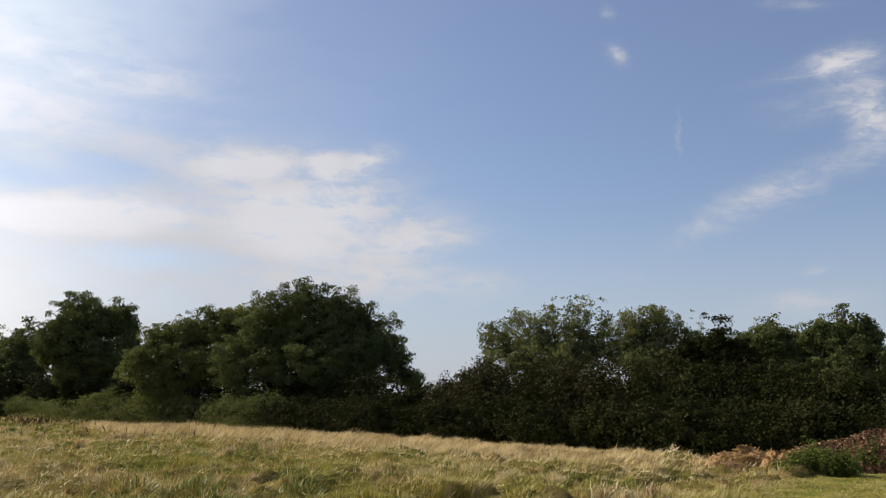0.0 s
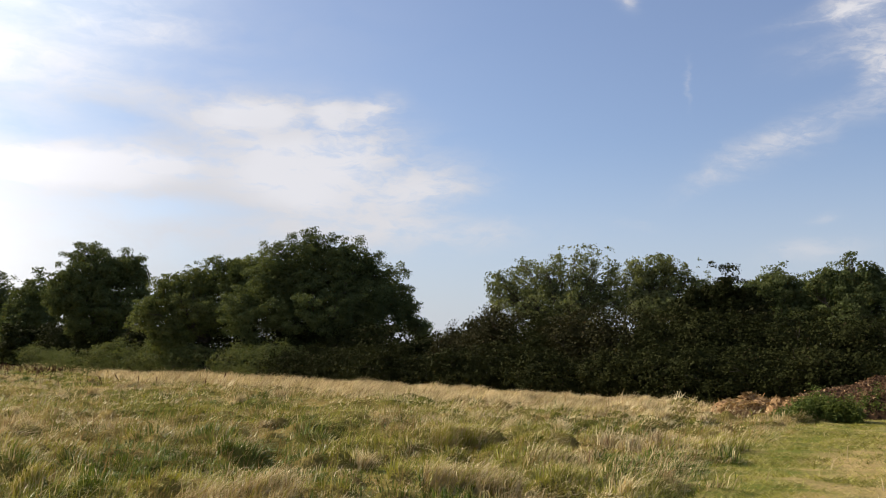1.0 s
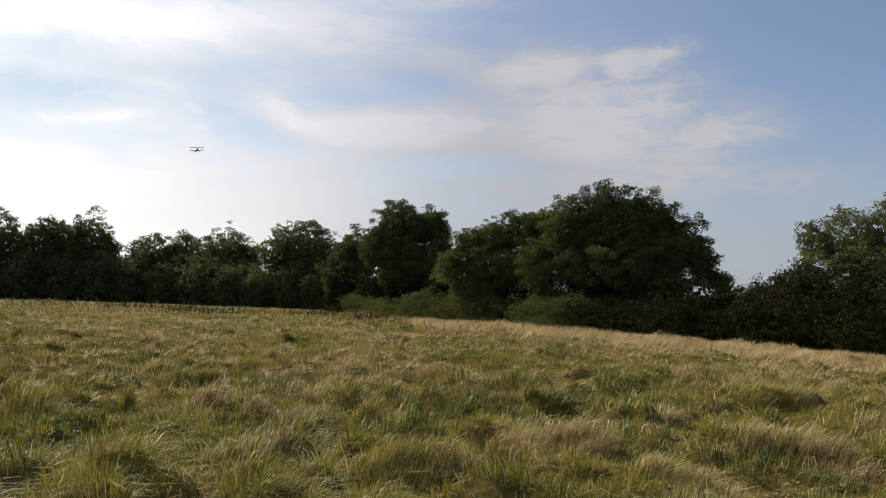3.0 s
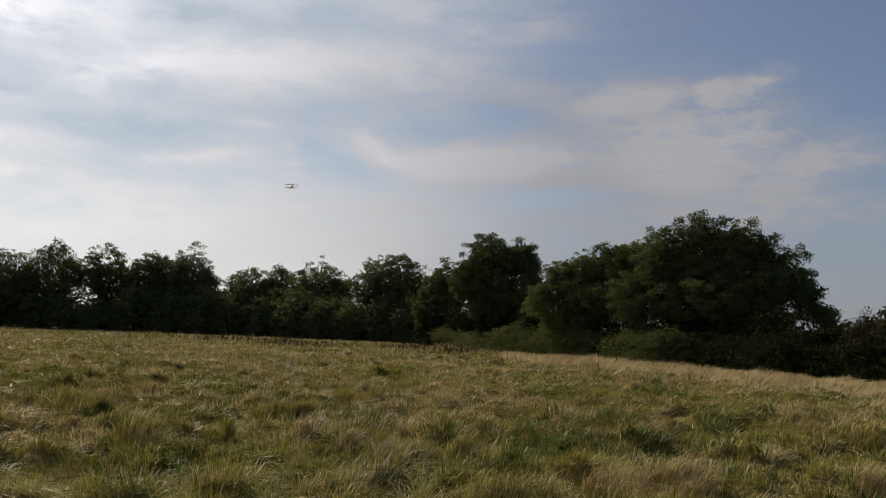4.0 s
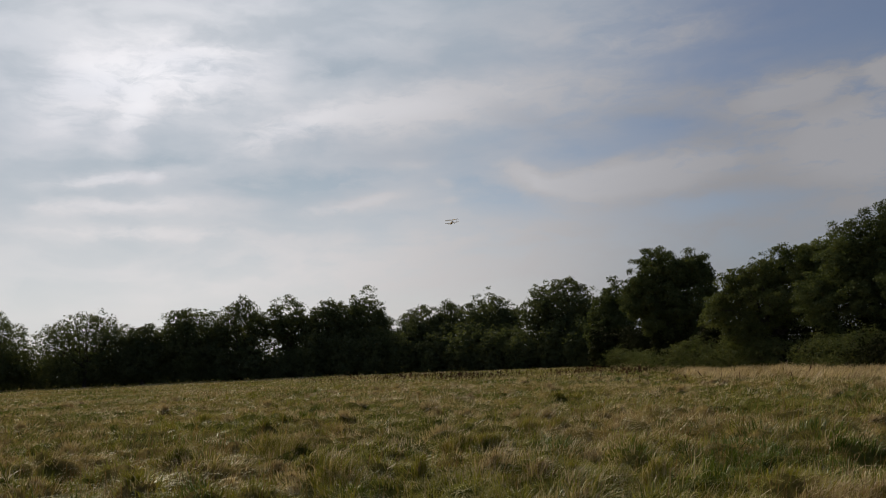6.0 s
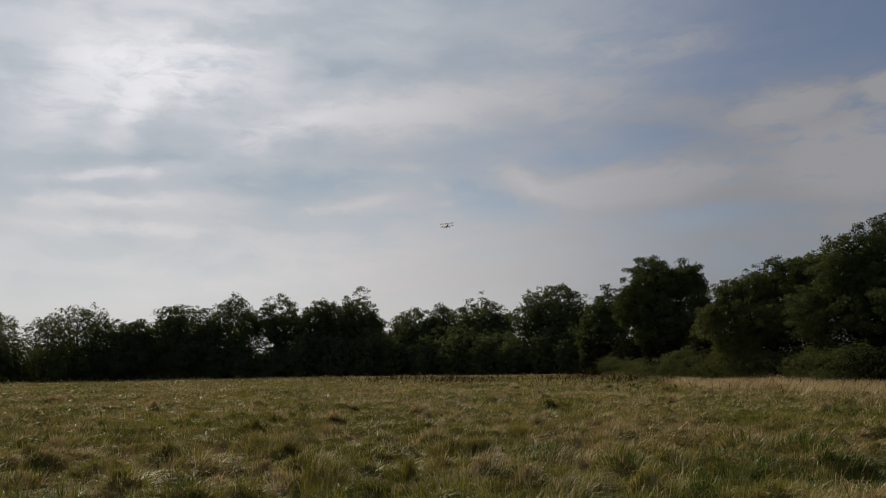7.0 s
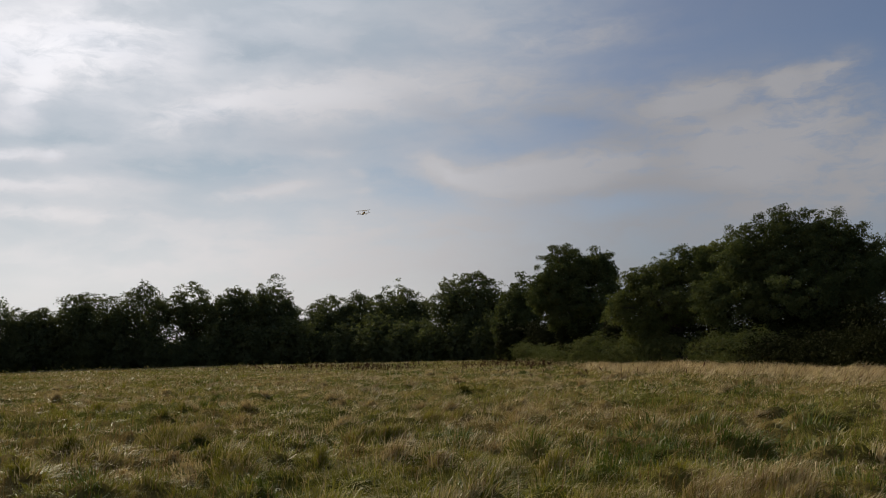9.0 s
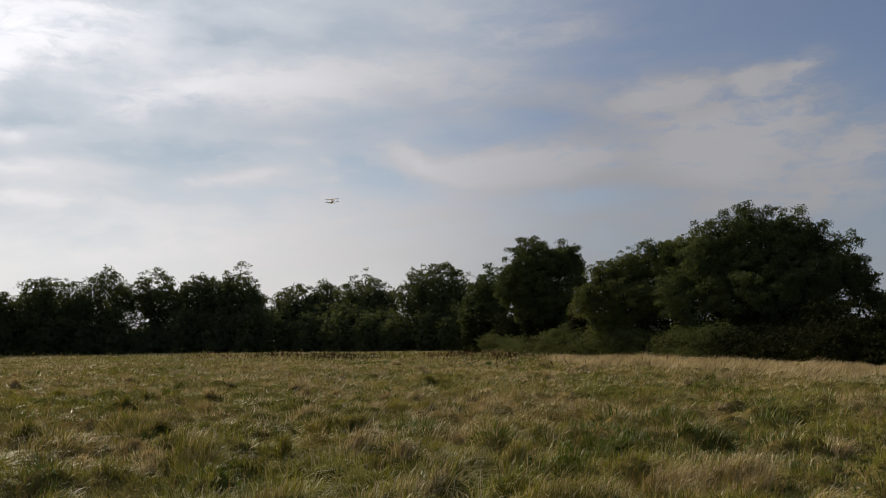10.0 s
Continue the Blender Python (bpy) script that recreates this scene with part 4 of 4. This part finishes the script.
# ---------------------------------------------------------------- the heap by the mown strip
def mound(name, cx, cy, rx, ry, height, mat, seed, label, turn=0.0, rough=0.25, rows=26, cols=56):
    """A slumped heap with lumps and a ragged crest."""
    rng = np.random.default_rng(seed)
    f, a = np.meshgrid(np.linspace(0, 1, rows), np.linspace(0, 2 * np.pi, cols, endpoint=False), indexing="ij")
    x, y = f * np.cos(a) * rx, f * np.sin(a) * ry
    wob = 0.8 + 0.4 * lattice(np.cos(a) * 2.2 + 9, np.sin(a) * 2.2 + seed, seed)
    x, y = x * wob, y * wob
    z = height * np.clip(1 - f ** 3.2, 0, 1) ** 0.8
    z = z * (1 + rough * 2 * (fractal(x + seed, y, 1.2, seed, 4) - 0.5)) + (1 - f) * rough * 0.7 * (fractal(x, y + seed, 0.5, seed + 3, 3) - 0.5)
    z[-1] = -0.12
    verts = np.stack([x, y, z], -1).reshape(-1, 3)
    idx = np.arange(rows * cols).reshape(rows, cols)
    nxt = np.roll(idx, -1, axis=1)
    faces = np.stack([idx[:-1], idx[1:], nxt[1:], nxt[:-1]], -1).reshape(-1, 4)
    root = tagged(new(name), label, "heap")
    root.matrix_world = pose(cx, cy, 0, 0, 0, turn)
    child("mound", mesh_of("mound", verts, faces, mat, True), root)
    return root, verts, rng


def make_heaps():
    root, verts, rng = mound("compost_heap", 15.7, 26.1, 4.9, 2.3, 1.10, HEAP_SOIL, 6, "reddish-brown heap of wood chips and compost beside the mown strip", -29, 0.26, 44, 110)
    ring = np.arange(len(verts)) // 110
    n = 32000
    p = verts[rng.choice(len(verts), n, p=ring / ring.sum())] + rng.normal(0, 0.06, (n, 3)) * np.array([1, 1, 0.3])
    chips = child("loose_chip_cover", leaf_mesh("loose_chip_cover", p + np.array([0, 0, 0.02]), rng.normal(0, 0.6, (n, 3)) + np.array([0, -0.3, 0.9]), rng.uniform(0.018, 0.06, n), CHIP, rng, 2.4), root, "loose brown wood chips")
    tagged(chips, kind="stuff")
    for i, (x, y, rx, ry, h, turn, label) in enumerate([
            (9.8, 28.6, 1.3, 0.8, 0.50, 15, "slumped heap of rotting tan hay in the grass"),
            (10.25, 26.2, 0.5, 0.9, 0.62, 35, "pale tan lump of old hay leaning by the weeds"),
            (9.1, 27.0, 0.6, 0.35, 0.36, -10, "small pale clod of old hay in the grass")]):
        root, verts, rng = mound("hay_heap", x, y, rx, ry, h, OLD_HAY, 20 + i, label, turn, 0.75)
        n = 900
        p = verts[rng.integers(0, len(verts), n)] + rng.normal(0, 0.05, (n, 3)) * np.array([1, 1, 0.3])
        tagged(child("loose_hay", leaf_mesh("loose_hay", p, np.tile([0, 0, 1.0], (n, 1)), rng.uniform(0.03, 0.07, n), HAY_WISP, rng, 4.0), root, "loose hay wisps"), kind="stuff")


def weed_clump(az, d, w, h, count, seed, label):
    """Nettles: upright stems with many small leaves."""
    rng = np.random.default_rng(seed)
    x, y = spot(az, d)
    root = tagged(new("weed_clump"), label, "weeds")
    root.matrix_world = pose(x, y, 0, 0, 0, az)
    stems = int(count / 60)
    px = rng.uniform(-0.95, 0.95, stems) * w
    py = rng.normal(0, 0.35, stems) * w * 0.6
    tall = h * (0.72 + 0.28 * px / w) * np.clip(1 - (px / w) ** 2, 0.02, 1) ** 0.55 * (0.55 + 0.7 * lattice(px * 2.5 + 40, py * 2.5, 8)) * rng.uniform(0.55, 1.05, stems)
    paths, pts = [], []
    for a, b, t in zip(px, py, tall):
        lean = rng.normal(0, 0.12, 2)
        paths.append([((a, b, 0), 0.008), ((a + lean[0] * 0.5, b + lean[1] * 0.5, t * 0.55), 0.006), ((a + lean[0], b + lean[1], t), 0.002)])
        f = rng.uniform(0.1, 1, 60)
        c = np.stack([a + lean[0] * f, b + lean[1] * f, t * f], 1) + rng.normal(0, 0.06, (60, 3))
        pts.append(c)
    pts = np.concatenate(pts)
    pts[:, 2] = np.maximum(pts[:, 2], 0.02)
    child("stems", tubes("stems", paths, WEED_LEAF, 4), root)
    child("leaves", leaf_mesh("leaves", pts, np.tile([0, -0.3, 1.0], (len(pts), 1)), rng.uniform(0.025, 0.06, len(pts)), WEED_LEAF, rng, 1.8), root)


make_heaps()
weed_clump(-23.0, 27.2, 1.12, 1.12, 22000, 1, "dense green nettle clump in front of the heap")
weed_clump(-25.9, 29.0, 0.45, 1.5, 2500, 2, "small green weed tuft growing on the heap's crest")


# ---------------------------------------------------------------- the model biplane in the air
YELLOW = solid("yellow_film", (0.55, 0.33, 0.05), (0.66, 0.42, 0.08), 3.0, 0.35, 0.0)
CREAM = solid("cream_film", (0.62, 0.50, 0.28), (0.70, 0.58, 0.34), 3.0, 0.4, 0.0)
BLACK = solid("black_rubber", (0.015, 0.015, 0.015), (0.03, 0.03, 0.03), 8.0, 0.6, 0.0)


def loft(rings):
    """A closed skin through rings of points of equal count."""
    bm = bmesh.new()
    vs = [[bm.verts.new(p) for p in ring] for ring in rings]
    k = len(vs[0])
    for a, b in zip(vs, vs[1:]):
        for i in range(k):
            bm.faces.new((a[i], a[(i + 1) % k], b[(i + 1) % k], b[i]))
    bm.faces.new(vs[0][::-1])
    bm.faces.new(vs[-1])
    bmesh.ops.recalc_face_normals(bm, faces=bm.faces)
    for f in bm.faces:
        f.smooth = True
    return bm


def wing_section(chord, thick):
    pts = [(0.5, 0.0), (0.35, 0.45), (0.1, 0.62), (-0.2, 0.45), (-0.5, 0.03), (-0.2, -0.15), (0.15, -0.3), (0.4, -0.25)]
    return [(c * chord, t * thick) for c, t in pts]


def surface(stations):
    """A wing or tail surface: stations of across, along, up, chord, thickness."""
    return loft([[(x, y + c, z + t) for c, t in wing_section(chord, thick)] for x, y, z, chord, thick in stations])


def rod(a, b, r=0.006):
    a, b = Vector(a), Vector(b)
    turn = (b - a).to_track_quat("Z", "Y").to_matrix().to_4x4()
    bm = bmesh.new()
    bmesh.ops.create_cone(bm, cap_ends=True, segments=8, radius1=r, radius2=r, depth=(b - a).length,
                          matrix=Matrix.Translation((a + b) / 2) @ turn)
    return bm


def make_biplane():
    plane = tagged(new("model_biplane"), "yellow radio-controlled model biplane banking in the air", "model aircraft")
    hull = [(0.56, 0.045, 0.05, 0.0), (0.53, 0.075, 0.08, 0.0), (0.40, 0.085, 0.10, 0.0), (0.1, 0.085, 0.115, 0.0),
            (-0.2, 0.07, 0.09, 0.01), (-0.5, 0.045, 0.06, 0.02), (-0.74, 0.015, 0.04, 0.03)]
    part("fuselage", loft([[(w * math.cos(a), y, z + h * math.sin(a)) for a in np.linspace(0, 2 * math.pi, 12, endpoint=False)] for y, w, h, z in hull]), YELLOW, plane)
    part("upper_wing", surface([(-0.9, 0.2, 0.30, 0.16, 0.02), (-0.82, 0.22, 0.295, 0.27, 0.035), (0, 0.24, 0.27, 0.28, 0.04), (0.82, 0.22, 0.295, 0.27, 0.035), (0.9, 0.2, 0.30, 0.16, 0.02)]), CREAM, plane)
    part("lower_wing", surface([(-0.88, 0.08, -0.02, 0.16, 0.02), (-0.80, 0.10, -0.03, 0.26, 0.035), (0, 0.12, -0.08, 0.27, 0.04), (0.80, 0.10, -0.03, 0.26, 0.035), (0.88, 0.08, -0.02, 0.16, 0.02)]), CREAM, plane)
    part("tailplane", surface([(-0.32, -0.68, 0.03, 0.1, 0.01), (-0.2, -0.66, 0.03, 0.19, 0.015), (0.2, -0.66, 0.03, 0.19, 0.015), (0.32, -0.68, 0.03, 0.1, 0.01)]), CREAM, plane)
    fin = [[(t, -0.68 + c, z) for c, t in wing_section(ch, 0.014)] for z, ch in ((0.02, 0.2), (0.14, 0.2), (0.23, 0.1))]
    part("fin", loft(fin), CREAM, plane)
    for s in (-1, 1):
        for y in (0.14, 0.30):
            part("strut", rod((s * 0.62, y - 0.1, -0.04), (s * 0.62, y, 0.28)), BLACK, plane)
            part("strut", rod((s * 0.06, y - 0.04, 0.09), (s * 0.12, y, 0.26)), BLACK, plane)
        part("gear_leg", rod((s * 0.06, 0.3, -0.08), (s * 0.2, 0.34, -0.27), 0.008), BLACK, plane)
        wheel = bmesh.new()
        bmesh.ops.create_cone(wheel, cap_ends=True, segments=16, radius1=0.065, radius2=0.065, depth=0.04, matrix=pose(s * 0.22, 0.34, -0.27, 0, 90, 0))
        bmesh.ops.bevel(wheel, geom=[e for e in wheel.edges if e.calc_face_angle(0) > 1], offset=0.012, segments=2, affect="EDGES")
        part("wheel", wheel, BLACK, plane)
    cowl = loft([[(0.07 * k * math.cos(a), y, 0.07 * k * math.sin(a)) for a in np.linspace(0, 2 * math.pi, 14, endpoint=False)] for y, k in ((0.54, 1.05), (0.6, 1.0), (0.64, 0.6))])
    part("cowling", cowl, BLACK, plane)
    prop = part("propeller", surface([(-0.22, 0.66, 0, 0.02, 0.008), (-0.1, 0.66, 0, 0.04, 0.01), (0, 0.66, 0, 0.03, 0.025), (0.1, 0.66, 0, 0.04, 0.01), (0.22, 0.66, 0, 0.02, 0.008)]), BLACK, plane)
    spin = bmesh.new()
    bmesh.ops.create_cone(spin, cap_ends=True, segments=14, radius1=0.03, radius2=0.004, depth=0.07, matrix=pose(0, 0.69, 0, -90, 0, 0))
    part("spinner", spin, BLACK, prop)
    place = direction(37.0, 9.25) * 104 + Vector((0, 0, EYE))
    plane.matrix_world = Matrix.Translation(place) @ pose(0, 0, 0, 6, 8, 37 + 195)


make_biplane()
